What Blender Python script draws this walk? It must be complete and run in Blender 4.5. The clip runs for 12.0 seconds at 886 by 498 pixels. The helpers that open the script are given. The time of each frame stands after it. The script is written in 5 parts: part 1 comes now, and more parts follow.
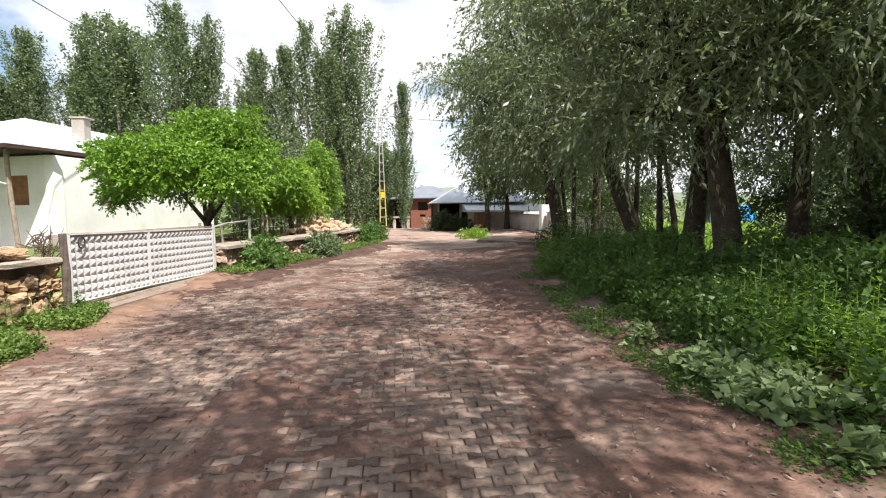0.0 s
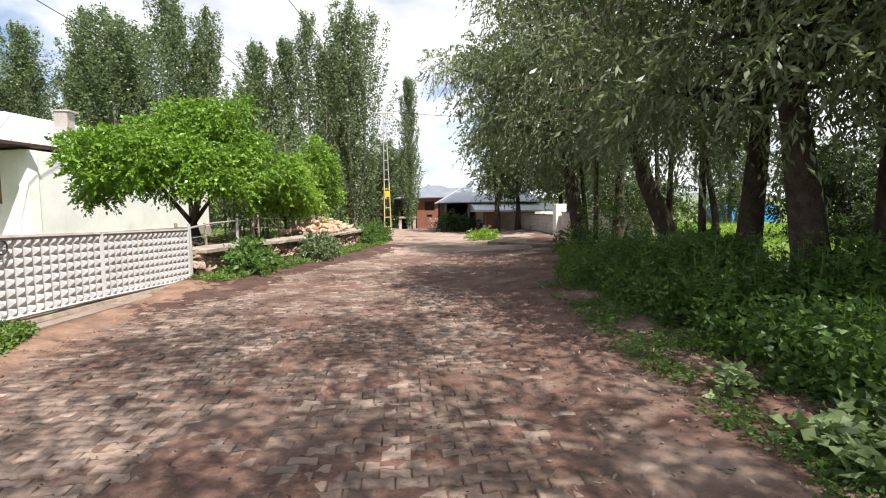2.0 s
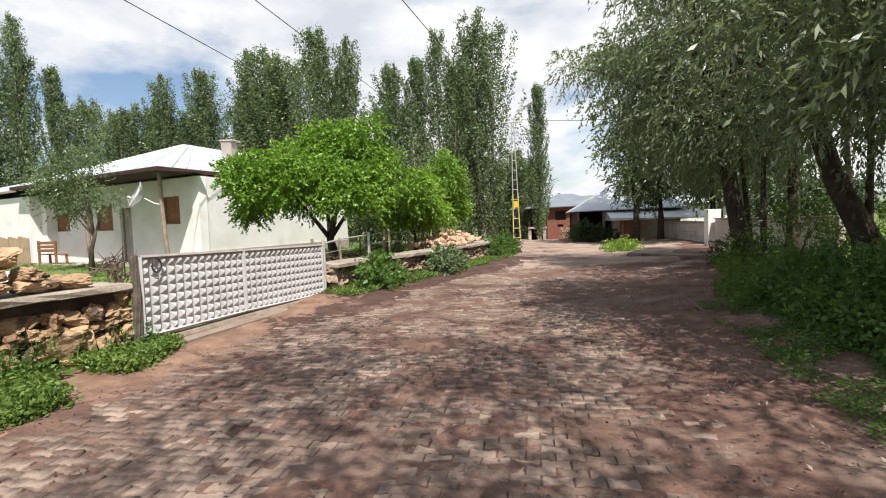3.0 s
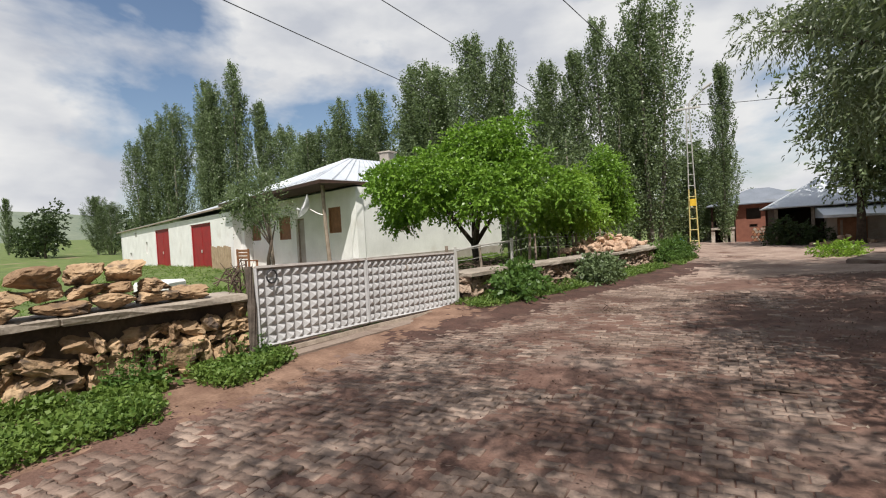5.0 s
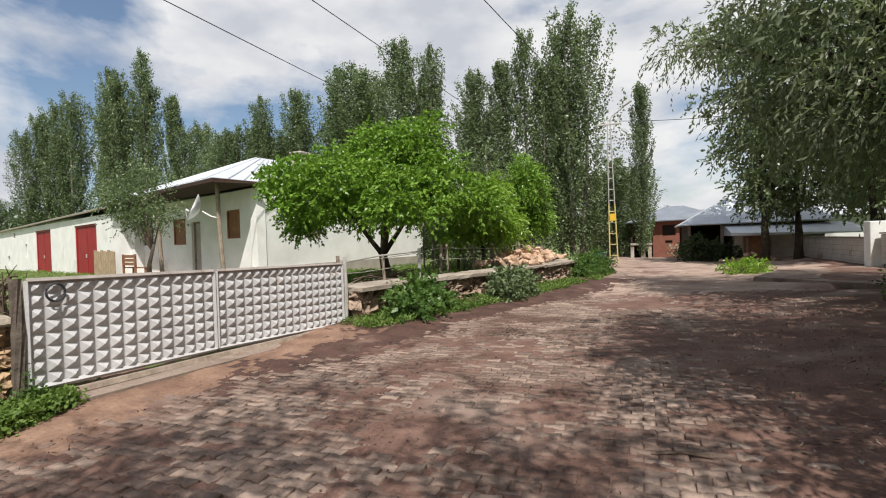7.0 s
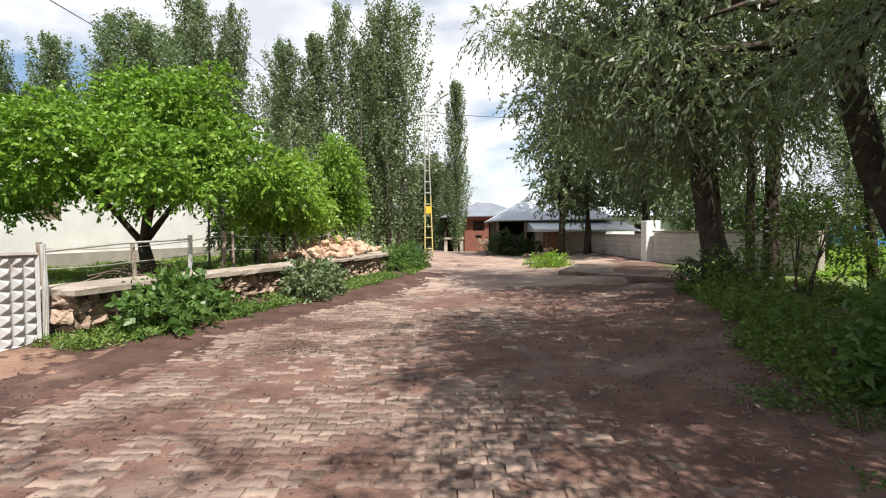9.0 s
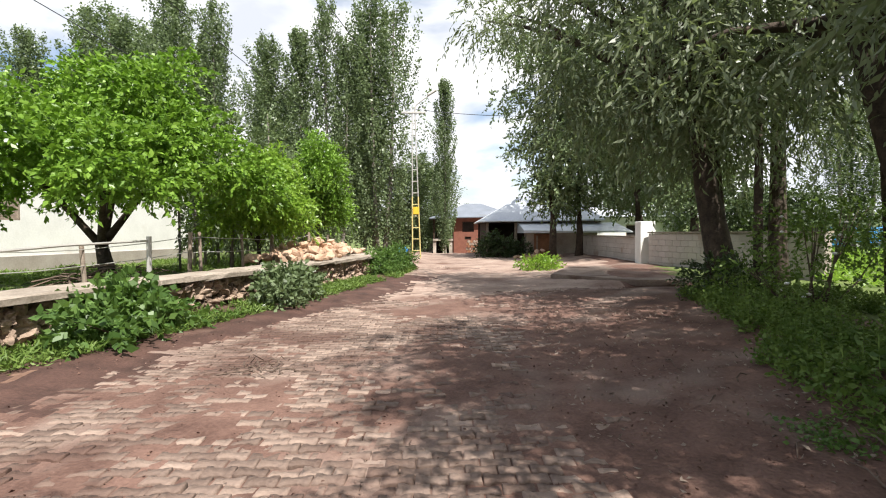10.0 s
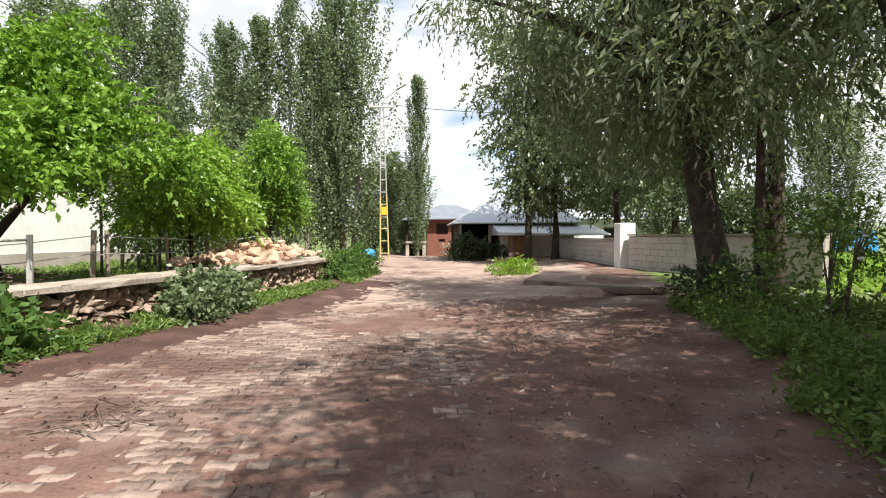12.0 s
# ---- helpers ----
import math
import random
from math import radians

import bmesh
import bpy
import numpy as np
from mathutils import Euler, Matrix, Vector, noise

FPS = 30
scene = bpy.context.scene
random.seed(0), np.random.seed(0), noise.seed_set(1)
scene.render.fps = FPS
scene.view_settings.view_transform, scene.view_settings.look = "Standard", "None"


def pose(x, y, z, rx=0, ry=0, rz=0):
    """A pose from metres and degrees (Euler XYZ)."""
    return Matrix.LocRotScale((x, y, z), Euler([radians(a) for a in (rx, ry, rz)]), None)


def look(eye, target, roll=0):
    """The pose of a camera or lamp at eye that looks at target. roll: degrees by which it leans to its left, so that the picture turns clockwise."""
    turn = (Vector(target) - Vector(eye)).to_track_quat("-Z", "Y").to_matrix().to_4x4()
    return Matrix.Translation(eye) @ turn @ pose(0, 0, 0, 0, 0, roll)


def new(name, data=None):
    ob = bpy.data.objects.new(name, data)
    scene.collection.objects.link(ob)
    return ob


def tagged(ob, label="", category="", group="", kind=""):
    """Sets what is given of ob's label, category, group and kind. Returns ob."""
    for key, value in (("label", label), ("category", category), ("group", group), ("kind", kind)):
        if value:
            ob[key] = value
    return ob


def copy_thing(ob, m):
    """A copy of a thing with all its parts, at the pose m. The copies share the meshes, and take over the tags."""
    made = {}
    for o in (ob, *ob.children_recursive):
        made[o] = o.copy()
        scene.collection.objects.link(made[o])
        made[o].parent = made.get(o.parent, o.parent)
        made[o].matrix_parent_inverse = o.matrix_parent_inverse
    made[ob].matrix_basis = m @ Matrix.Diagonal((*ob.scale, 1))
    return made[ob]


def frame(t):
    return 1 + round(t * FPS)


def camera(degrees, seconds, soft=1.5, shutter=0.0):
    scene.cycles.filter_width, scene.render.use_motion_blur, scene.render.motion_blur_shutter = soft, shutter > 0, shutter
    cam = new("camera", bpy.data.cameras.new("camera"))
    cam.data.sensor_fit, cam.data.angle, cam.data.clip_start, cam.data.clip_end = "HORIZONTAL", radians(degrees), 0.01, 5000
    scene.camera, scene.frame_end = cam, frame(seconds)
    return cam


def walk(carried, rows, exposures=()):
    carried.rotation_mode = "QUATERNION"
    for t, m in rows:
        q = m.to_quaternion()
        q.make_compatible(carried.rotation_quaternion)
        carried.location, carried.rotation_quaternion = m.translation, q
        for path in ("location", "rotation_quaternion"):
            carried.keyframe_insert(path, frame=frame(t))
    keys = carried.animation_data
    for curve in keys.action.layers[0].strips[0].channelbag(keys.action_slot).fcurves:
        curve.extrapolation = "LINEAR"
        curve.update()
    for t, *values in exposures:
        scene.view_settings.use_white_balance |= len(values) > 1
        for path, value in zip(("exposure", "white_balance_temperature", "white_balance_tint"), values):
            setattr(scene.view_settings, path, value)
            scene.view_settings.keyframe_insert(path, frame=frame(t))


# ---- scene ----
cam = camera(83.2, 12.0, 1.1)
PATH = [
    (0, (0.235, 0.044, 1.658), (0.423, 2.029, 1.497), -0.6),
    (0.5, (0.255, 0.463, 1.65), (0.448, 2.447, 1.49), -0.4),
    (1, (0.307, 0.896, 1.611), (0.504, 2.88, 1.449), -0.5),
    (1.5, (0.355, 1.274, 1.632), (0.551, 3.257, 1.471), -0.4),
    (2, (0.368, 1.693, 1.613), (0.528, 3.681, 1.454), -0.6),
    (2.5, (0.388, 2.029, 1.648), (0.336, 4.023, 1.512), -1.8),
    (3, (0.382, 2.41, 1.636), (0.028, 4.376, 1.531), -2.0),
    (3.5, (0.441, 2.722, 1.647), (-0.132, 4.635, 1.545), -1.9),
    (3.7, (0.468, 2.86, 1.644), (-0.185, 4.749, 1.556), -2.05),
    (5.5, (0.71, 3.997, 1.623), (-0.29, 5.728, 1.565), -3.3),
    (6, (0.722, 4.401, 1.611), (-0.241, 6.154, 1.564), -2.9),
    (6.5, (0.78, 4.808, 1.578), (-0.128, 6.589, 1.536), -2.8),
    (7, (0.814, 5.231, 1.572), (0.078, 7.09, 1.543), -1.8),
    (7.5, (0.82, 5.668, 1.509), (0.373, 7.616, 1.458), -1.4),
    (7.7, (0.817, 5.851, 1.517), (0.483, 7.822, 1.448), -1.7),
    (9.3, (0.667, 7.493, 1.454), (0.639, 9.492, 1.385), -0.3),
    (9.5, (0.681, 7.649, 1.457), (0.654, 9.647, 1.389), -0.4),
    (10, (0.769, 8.031, 1.449), (0.774, 10.029, 1.384), -0.4),
    (10.5, (0.887, 8.388, 1.452), (0.916, 10.387, 1.389), -0.3),
    (11, (0.974, 8.757, 1.417), (1.027, 10.755, 1.356), -0.2),
    (11.5, (1.097, 9.126, 1.442), (1.166, 11.124, 1.383), -0.2),
    (12, (1.207, 9.496, 1.395), (1.299, 11.494, 1.341), -0.1),
]
walk(cam, [(t, look(eye, target, roll)) for t, eye, target, roll in PATH], [(0.0, 0.88), (2.0, 0.82), (3.5, 0.38), (5.5, 0.15), (6.5, 0.18), (9.5, 0.8), (12.0, 0.9)])

# ---- world, sun ----
SUN_EL, SUN_AZ = radians(57), radians(152)  # azimuth clockwise from +y
world = bpy.data.worlds.new("sky")
scene.world = world
world.use_nodes = True
wt = world.node_tree
wt.nodes.clear()
sky = wt.nodes.new("ShaderNodeTexSky")
sky.sky_type, sky.sun_disc = "NISHITA", False
sky.sun_elevation, sky.sun_rotation = SUN_EL, SUN_AZ
sky.air_density, sky.dust_density = 1.0, 1.5
wco = wt.nodes.new("ShaderNodeTexCoord")
wmap = wt.nodes.new("ShaderNodeMapping")
wmap.inputs["Scale"].default_value = (1.0, 1.0, 2.2)
wmap.inputs["Location"].default_value = (1.7, 0.6, 0.9)
wn = wt.nodes.new("ShaderNodeTexNoise")
wn.inputs["Scale"].default_value, wn.inputs["Detail"].default_value = 1.5, 7.0
wn.inputs["Roughness"].default_value, wn.inputs["Distortion"].default_value = 0.55, 0.3
wr = wt.nodes.new("ShaderNodeValToRGB")
wr.color_ramp.elements[0].position, wr.color_ramp.elements[1].position = 0.39, 0.49
wn2 = wt.nodes.new("ShaderNodeTexNoise")
wn2.inputs["Scale"].default_value, wn2.inputs["Detail"].default_value = 4.0, 6.0
wcl = wt.nodes.new("ShaderNodeValToRGB")
wcl.color_ramp.elements[0].position, wcl.color_ramp.elements[0].color = 0.36, (6.5, 6.8, 7.5, 1)
wcl.color_ramp.elements[1].position, wcl.color_ramp.elements[1].color = 0.58, (9.8, 9.8, 9.8, 1)
wmix = wt.nodes.new("ShaderNodeMix")
wmix.data_type = "RGBA"
wbg = wt.nodes.new("ShaderNodeBackground")
wbg.inputs["Strength"].default_value = 0.075
wout = wt.nodes.new("ShaderNodeOutputWorld")
wt.links.new(wco.outputs["Generated"], wmap.inputs["Vector"])
wt.links.new(wmap.outputs["Vector"], wn.inputs["Vector"])
wt.links.new(wmap.outputs["Vector"], wn2.inputs["Vector"])
wt.links.new(wn.outputs["Fac"], wr.inputs["Fac"])
wt.links.new(wn2.outputs["Fac"], wcl.inputs["Fac"])
wt.links.new(wr.outputs["Color"], wmix.inputs["Factor"])
wgain = wt.nodes.new("ShaderNodeVectorMath")
wgain.operation = "SCALE"
wgain.inputs["Scale"].default_value = 1.35
wt.links.new(sky.outputs["Color"], wgain.inputs[0])
wt.links.new(wgain.outputs["Vector"], wmix.inputs[6])
wt.links.new(wcl.outputs["Color"], wmix.inputs[7])
wt.links.new(wmix.outputs[2], wbg.inputs["Color"])
wt.links.new(wbg.outputs["Background"], wout.inputs["Surface"])

sun = new("sun", bpy.data.lights.new("sun", "SUN"))
sun.data.energy, sun.data.angle, sun.data.color = 5.0, radians(0.5), (1.0, 0.96, 0.90)
SUN_DIR = Vector((math.sin(SUN_AZ) * math.cos(SUN_EL), math.cos(SUN_AZ) * math.cos(SUN_EL), math.sin(SUN_EL)))
sun.matrix_world = look(SUN_DIR * 60, (0, 0, 0))

# ---- small tools ----


def vnoise(x, y, scale, seed):
    """Smooth value noise in 0..1 on numpy arrays."""
    table = np.random.RandomState(seed).rand(256, 256)
    u, v = np.asarray(x) / scale + 400.0, np.asarray(y) / scale + 400.0
    i, j = np.floor(u).astype(int), np.floor(v).astype(int)
    fu, fv = u - i, v - j
    fu, fv = fu * fu * (3 - 2 * fu), fv * fv * (3 - 2 * fv)
    a, b = table[i % 256, j % 256], table[(i + 1) % 256, j % 256]
    c, d = table[i % 256, (j + 1) % 256], table[(i + 1) % 256, (j + 1) % 256]
    return (a * (1 - fu) + b * fu) * (1 - fv) + (c * (1 - fu) + d * fu) * fv


def sstep(a, b, x):
    w = np.clip((np.asarray(x, float) - a) / (b - a), 0, 1)
    return w * w * (3 - 2 * w)


def raw_mesh(name, verts, faces, sides=4):
    """A mesh from arrays: verts (n, 3), faces (m, sides)."""
    me = bpy.data.meshes.new(name)
    verts, faces = np.asarray(verts, np.float32), np.asarray(faces, np.int32)
    me.vertices.add(len(verts))
    me.vertices.foreach_set("co", verts.ravel())
    me.loops.add(faces.size)
    me.loops.foreach_set("vertex_index", faces.ravel())
    me.polygons.add(len(faces))
    me.polygons.foreach_set("loop_start", np.arange(0, faces.size, sides, dtype=np.int32))
    me.update(calc_edges=True)
    return me


def thing(name, label, category, at=(0, 0, 0), turn=0.0, group="", kind=""):
    ob = new(name)
    ob.matrix_basis = pose(*at, 0, 0, turn)
    return tagged(ob, label, category, group, kind)


def part(name, data, material, parent=None, label="", smooth=False):
    """Links a bmesh or a mesh as one mesh object under a thing or a part."""
    if isinstance(data, bmesh.types.BMesh):
        me = bpy.data.meshes.new(name)
        data.to_mesh(me)
        data.free()
    else:
        me = data
    if not me.materials:
        me.materials.append(material)
    if smooth:
        me.polygons.foreach_set("use_smooth", np.ones(len(me.polygons), dtype=bool))
    ob = new(name, me)
    ob.parent = parent
    if label:
        ob["label"] = label
    return ob


def add_box(bm, lo, hi, bevel=0.0, m=None):
    """A box between two corners, with bevelled edges."""
    lo, hi = Vector(lo), Vector(hi)
    made = bmesh.ops.create_cube(bm, size=1.0)["verts"]
    bmesh.ops.transform(bm, matrix=Matrix.LocRotScale((lo + hi) / 2, None, hi - lo), verts=made)
    if bevel:
        edges = list({e for v in made for e in v.link_edges})
        made = list({v for f in bmesh.ops.bevel(bm, geom=edges, offset=bevel, segments=1, affect="EDGES")["faces"] for v in f.verts} | {v for v in made if v.is_valid})
    if m is not None:
        bmesh.ops.transform(bm, matrix=m, verts=made)
    return made


def box(lo, hi, bevel=0.0, m=None):
    bm = bmesh.new()
    add_box(bm, lo, hi, bevel, m)
    return bm


def prism(points, z0, z1, tops=None):
    """An upright prism over a plan; tops: a height for each corner."""
    bm = bmesh.new()
    low = [bm.verts.new((x, y, z0)) for x, y in points]
    high = [bm.verts.new((x, y, tops[i] if tops else z1)) for i, (x, y) in enumerate(points)]
    n = len(points)
    bm.faces.new(low[::-1])
    bm.faces.new(high)
    for i in range(n):
        bm.faces.new((low[i], low[(i + 1) % n], high[(i + 1) % n], high[i]))
    bmesh.ops.recalc_face_normals(bm, faces=bm.faces)
    return bm


def add_tube(bm, path, radii, sides=7):
    """A tapered tube along a path."""
    rings = []
    for i, p in enumerate(path):
        a, b = Vector(path[max(i - 1, 0)]), Vector(path[min(i + 1, len(path) - 1)])
        q = (b - a).to_track_quat("Z", "Y")
        r = radii[i] if hasattr(radii, "__len__") else radii
        rings.append([bm.verts.new(Vector(p) + q @ Vector((r * math.cos(k * math.tau / sides), r * math.sin(k * math.tau / sides), 0))) for k in range(sides)])
    for a, b in zip(rings, rings[1:]):
        for k in range(sides):
            bm.faces.new((a[k], a[(k + 1) % sides], b[(k + 1) % sides], b[k]))
    bm.faces.new(rings[0][::-1])
    bm.faces.new(rings[-1])


def tube(path, radii, sides=7):
    bm = bmesh.new()
    add_tube(bm, path, radii, sides)
    return bm


def wall_slab(p0, p1, z0, z1, thick, holes=(), back=1.0):
    """A wall from p0 to p1 with holes (u0, u1, z0, z1) right through it; it is thick to the left of its run (back=1) or to the right."""
    d = Vector((p1[0] - p0[0], p1[1] - p0[1], 0))
    length = d.length
    d.normalize()
    m = Matrix(((d.x, -d.y * back, 0, p0[0]), (d.y, d.x * back, 0, p0[1]), (0, 0, 1, 0), (0, 0, 0, 1)))
    us = sorted({0.0, length, *[h[0] for h in holes], *[h[1] for h in holes]})
    bm = bmesh.new()
    for u0, u1 in zip(us, us[1:]):
        mid = (u0 + u1) / 2
        cuts = sorted([(h[2], h[3]) for h in holes if h[0] < mid < h[1]])
        z = z0
        for a, b in cuts:
            if a > z:
                add_box(bm, (u0, 0, z), (u1, thick, a), 0, m)
            z = b
        if z < z1:
            add_box(bm, (u0, 0, z), (u1, thick, z1), 0, m)
    bmesh.ops.remove_doubles(bm, verts=bm.verts, dist=0.001)
    bmesh.ops.recalc_face_normals(bm, faces=bm.faces)
    return bm, m


def rock_mesh(seed, sx, sy, sz, rough=0.16, detail=3):
    """A broken stone: a rounded block, chipped by a few planes and roughened, resting on z = 0."""
    rng = random.Random(seed)
    bm = bmesh.new()
    bmesh.ops.create_icosphere(bm, subdivisions=detail, radius=1.0)
    cuts = []
    for _ in range(12):
        n = Vector((rng.gauss(0, 1), rng.gauss(0, 1), rng.gauss(0, 1))).normalized()
        cuts.append((n, rng.uniform(0.5, 0.9)))
    shift = Vector((seed * 7.3 % 50, seed * 3.1 % 50, 0))
    for v in bm.verts:
        p = v.co.copy()
        k = max(abs(c) for c in p)
        p = p.lerp(p / k, 0.7)
        for n, d in cuts:
            over = p.dot(n) - d
            if over > 0:
                p -= n * over * 0.85
        p *= 1 + rough * noise.noise(p * 1.7 + shift) + rough * 0.75 * abs(noise.noise(p * 3.4 + shift)) - rough * 0.9 * abs(noise.noise(p * 6.5 - shift))
        v.co = Vector((p.x * sx / 2, p.y * sy / 2, p.z * sz / 2))
    low, high = min(v.co.z for v in bm.verts), max(v.co.z for v in bm.verts)
    for v in bm.verts:
        v.co.z = (v.co.z - low) / (high - low) * sz
    me = bpy.data.meshes.new("stone")
    bm.to_mesh(me)
    bm.free()
    return me


# ---- materials ----


def rgb(c):
    return (*c, 1.0)


def surface(name, dark, light, scale=4.0, rough=0.85, bump=0.3, fine=30.0, metal=0.0, stain=None, stain_scale=0.7, stain_at=0.55, island=0.0, lot=0.0, spec=0.4, soft=0.12):
    """A plain material: colour between two tones by broad and fine noise, stains, relief, and change from piece to piece."""
    mat = bpy.data.materials.new(name)
    mat.use_nodes = True
    nt = mat.node_tree
    bsdf = nt.nodes["Principled BSDF"]
    co = nt.nodes.new("ShaderNodeTexCoord")
    big, small = nt.nodes.new("ShaderNodeTexNoise"), nt.nodes.new("ShaderNodeTexNoise")
    big.inputs["Scale"].default_value, big.inputs["Detail"].default_value = scale, 4.0
    small.inputs["Scale"].default_value, small.inputs["Detail"].default_value = fine, 5.0
    geo = nt.nodes.new("ShaderNodeNewGeometry")
    for n in (big, small):
        nt.links.new(geo.outputs["Position"], n.inputs["Vector"])
    add = nt.nodes.new("ShaderNodeMath")
    add.operation = "MULTIPLY_ADD"
    nt.links.new(small.outputs["Fac"], add.inputs[0])
    add.inputs[1].default_value = 0.6
    nt.links.new(big.outputs["Fac"], add.inputs[2])
    last = add
    for k, src in ((island, geo.outputs["Random Per Island"]), (lot, None)):
        if k:
            if src is None:
                src = nt.nodes.new("ShaderNodeObjectInfo").outputs["Random"]
            more = nt.nodes.new("ShaderNodeMath")
            more.operation = "MULTIPLY_ADD"
            nt.links.new(src, more.inputs[0])
            more.inputs[1].default_value = k
            nt.links.new(last.outputs[0], more.inputs[2])
            last = more
    ramp = nt.nodes.new("ShaderNodeMapRange")
    ramp.inputs["From Min"].default_value, ramp.inputs["From Max"].default_value = 0.5, 1.1 + island + lot
    nt.links.new(last.outputs[0], ramp.inputs["Value"])
    mix = nt.nodes.new("ShaderNodeMix")
    mix.data_type = "RGBA"
    mix.inputs[6].default_value, mix.inputs[7].default_value = rgb(dark), rgb(light)
    nt.links.new(ramp.outputs["Result"], mix.inputs["Factor"])
    colour = mix.outputs[2]
    if stain:
        sn = nt.nodes.new("ShaderNodeTexNoise")
        sn.inputs["Scale"].default_value, sn.inputs["Detail"].default_value = stain_scale, 6.0
        nt.links.new(geo.outputs["Position"], sn.inputs["Vector"])
        sr = nt.nodes.new("ShaderNodeMapRange")
        sr.inputs["From Min"].default_value, sr.inputs["From Max"].default_value = stain_at, stain_at + soft
        nt.links.new(sn.outputs["Fac"], sr.inputs["Value"])
        sm = nt.nodes.new("ShaderNodeMix")
        sm.data_type = "RGBA"
        sm.inputs[7].default_value = rgb(stain)
        nt.links.new(sr.outputs["Result"], sm.inputs["Factor"])
        nt.links.new(colour, sm.inputs[6])
        colour = sm.outputs[2]
    nt.links.new(colour, bsdf.inputs["Base Color"])
    bsdf.inputs["Roughness"].default_value, bsdf.inputs["Metallic"].default_value = rough, metal
    bsdf.inputs["Specular IOR Level"].default_value = spec
    if bump:
        bn = nt.nodes.new("ShaderNodeBump")
        bn.inputs["Strength"].default_value, bn.inputs["Distance"].default_value = bump, 0.02
        nt.links.new(add.outputs[0], bn.inputs["Height"])
        nt.links.new(bn.outputs["Normal"], bsdf.inputs["Normal"])
    return mat


def foliage(name, dark, light, back, gloss=0.45, clear=0.35):
    """Leaves: tone by leaf and by clump, with light shining through."""
    mat = bpy.data.materials.new(name)
    mat.use_nodes = True
    nt = mat.node_tree
    bsdf, out = nt.nodes["Principled BSDF"], nt.nodes["Material Output"]
    geo = nt.nodes.new("ShaderNodeNewGeometry")
    no = nt.nodes.new("ShaderNodeTexNoise")
    no.inputs["Scale"].default_value = 0.9
    nt.links.new(geo.outputs["Position"], no.inputs["Vector"])
    add = nt.nodes.new("ShaderNodeMath")
    add.operation = "MULTIPLY_ADD"
    nt.links.new(geo.outputs["Random Per Island"], add.inputs[0])
    add.inputs[1].default_value = 0.7
    nt.links.new(no.outputs["Fac"], add.inputs[2])
    mr = nt.nodes.new("ShaderNodeMapRange")
    mr.inputs["From Min"].default_value, mr.inputs["From Max"].default_value = 0.35, 1.3
    nt.links.new(add.outputs[0], mr.inputs["Value"])
    mix = nt.nodes.new("ShaderNodeMix")
    mix.data_type = "RGBA"
    mix.inputs[6].default_value, mix.inputs[7].default_value = rgb(dark), rgb(light)
    nt.links.new(mr.outputs["Result"], mix.inputs["Factor"])
    nt.links.new(mix.outputs[2], bsdf.inputs["Base Color"])
    bsdf.inputs["Roughness"].default_value = gloss
    bsdf.inputs["Specular IOR Level"].default_value = 0.35
    tr = nt.nodes.new("ShaderNodeBsdfTranslucent")
    tr.inputs["Color"].default_value = rgb(back)
    ms = nt.nodes.new("ShaderNodeMixShader")
    ms.inputs["Fac"].default_value = clear
    nt.links.new(bsdf.outputs["BSDF"], ms.inputs[1])
    nt.links.new(tr.outputs["BSDF"], ms.inputs[2])
    nt.links.new(ms.outputs["Shader"], out.inputs["Surface"])
    return mat


M_MUD = surface("mud", (0.066, 0.031, 0.022), (0.205, 0.119, 0.090), 2.2, 0.88, 1.0, 34, stain=(0.25, 0.185, 0.15), stain_scale=0.7, stain_at=0.52, soft=0.2)
M_DUST = surface("dusty_soil", (0.17, 0.105, 0.080), (0.42, 0.32, 0.26), 1.1, 0.92, 0.8, 18, stain=(0.14, 0.078, 0.058), stain_scale=0.5, stain_at=0.53, soft=0.15)
M_SAND = surface("sandy_soil", (0.10, 0.052, 0.034), (0.29, 0.18, 0.125), 2.6, 0.92, 0.9, 26, stain=(0.11, 0.055, 0.038), stain_scale=0.9, stain_at=0.56, soft=0.15)
M_DARKMUD = surface("dark_mud", (0.030, 0.014, 0.010), (0.110, 0.056, 0.042), 2.6, 0.8, 1.0, 36, stain=(0.17, 0.105, 0.08), stain_scale=1.1, stain_at=0.6, soft=0.12)
M_FIELD = surface("grass_soil", (0.055, 0.085, 0.02), (0.15, 0.19, 0.05), 0.8, 0.95, 0.5, 14, stain=(0.26, 0.19, 0.12), stain_scale=0.25, stain_at=0.62)
M_PAVER = surface("paver", (0.073, 0.044, 0.033), (0.365, 0.270, 0.215), 1.3, 0.78, 1.0, 34, stain=(0.105, 0.060, 0.045), stain_scale=0.9, stain_at=0.47, soft=0.16, lot=0.0, island=0.8)
M_STONE = surface("rubble", (0.13, 0.070, 0.036), (0.56, 0.39, 0.235), 7.0, 0.92, 1.0, 34, stain=(0.085, 0.060, 0.045), stain_scale=5.5, stain_at=0.54, lot=1.0)
M_PINKRUBBLE = surface("pink_rubble", (0.12, 0.075, 0.052), (0.46, 0.345, 0.26), 6.0, 0.92, 1.0, 32, stain=(0.07, 0.05, 0.04), stain_scale=4.0, stain_at=0.58, lot=0.5)
M_ROCK = surface("pink_stone", (0.30, 0.17, 0.10), (0.62, 0.45, 0.33), 3.0, 0.9, 0.8, 24, lot=0.5)
M_MORTAR = surface("mortar", (0.035, 0.025, 0.018), (0.11, 0.078, 0.055), 2.5, 0.95, 0.9, 22)
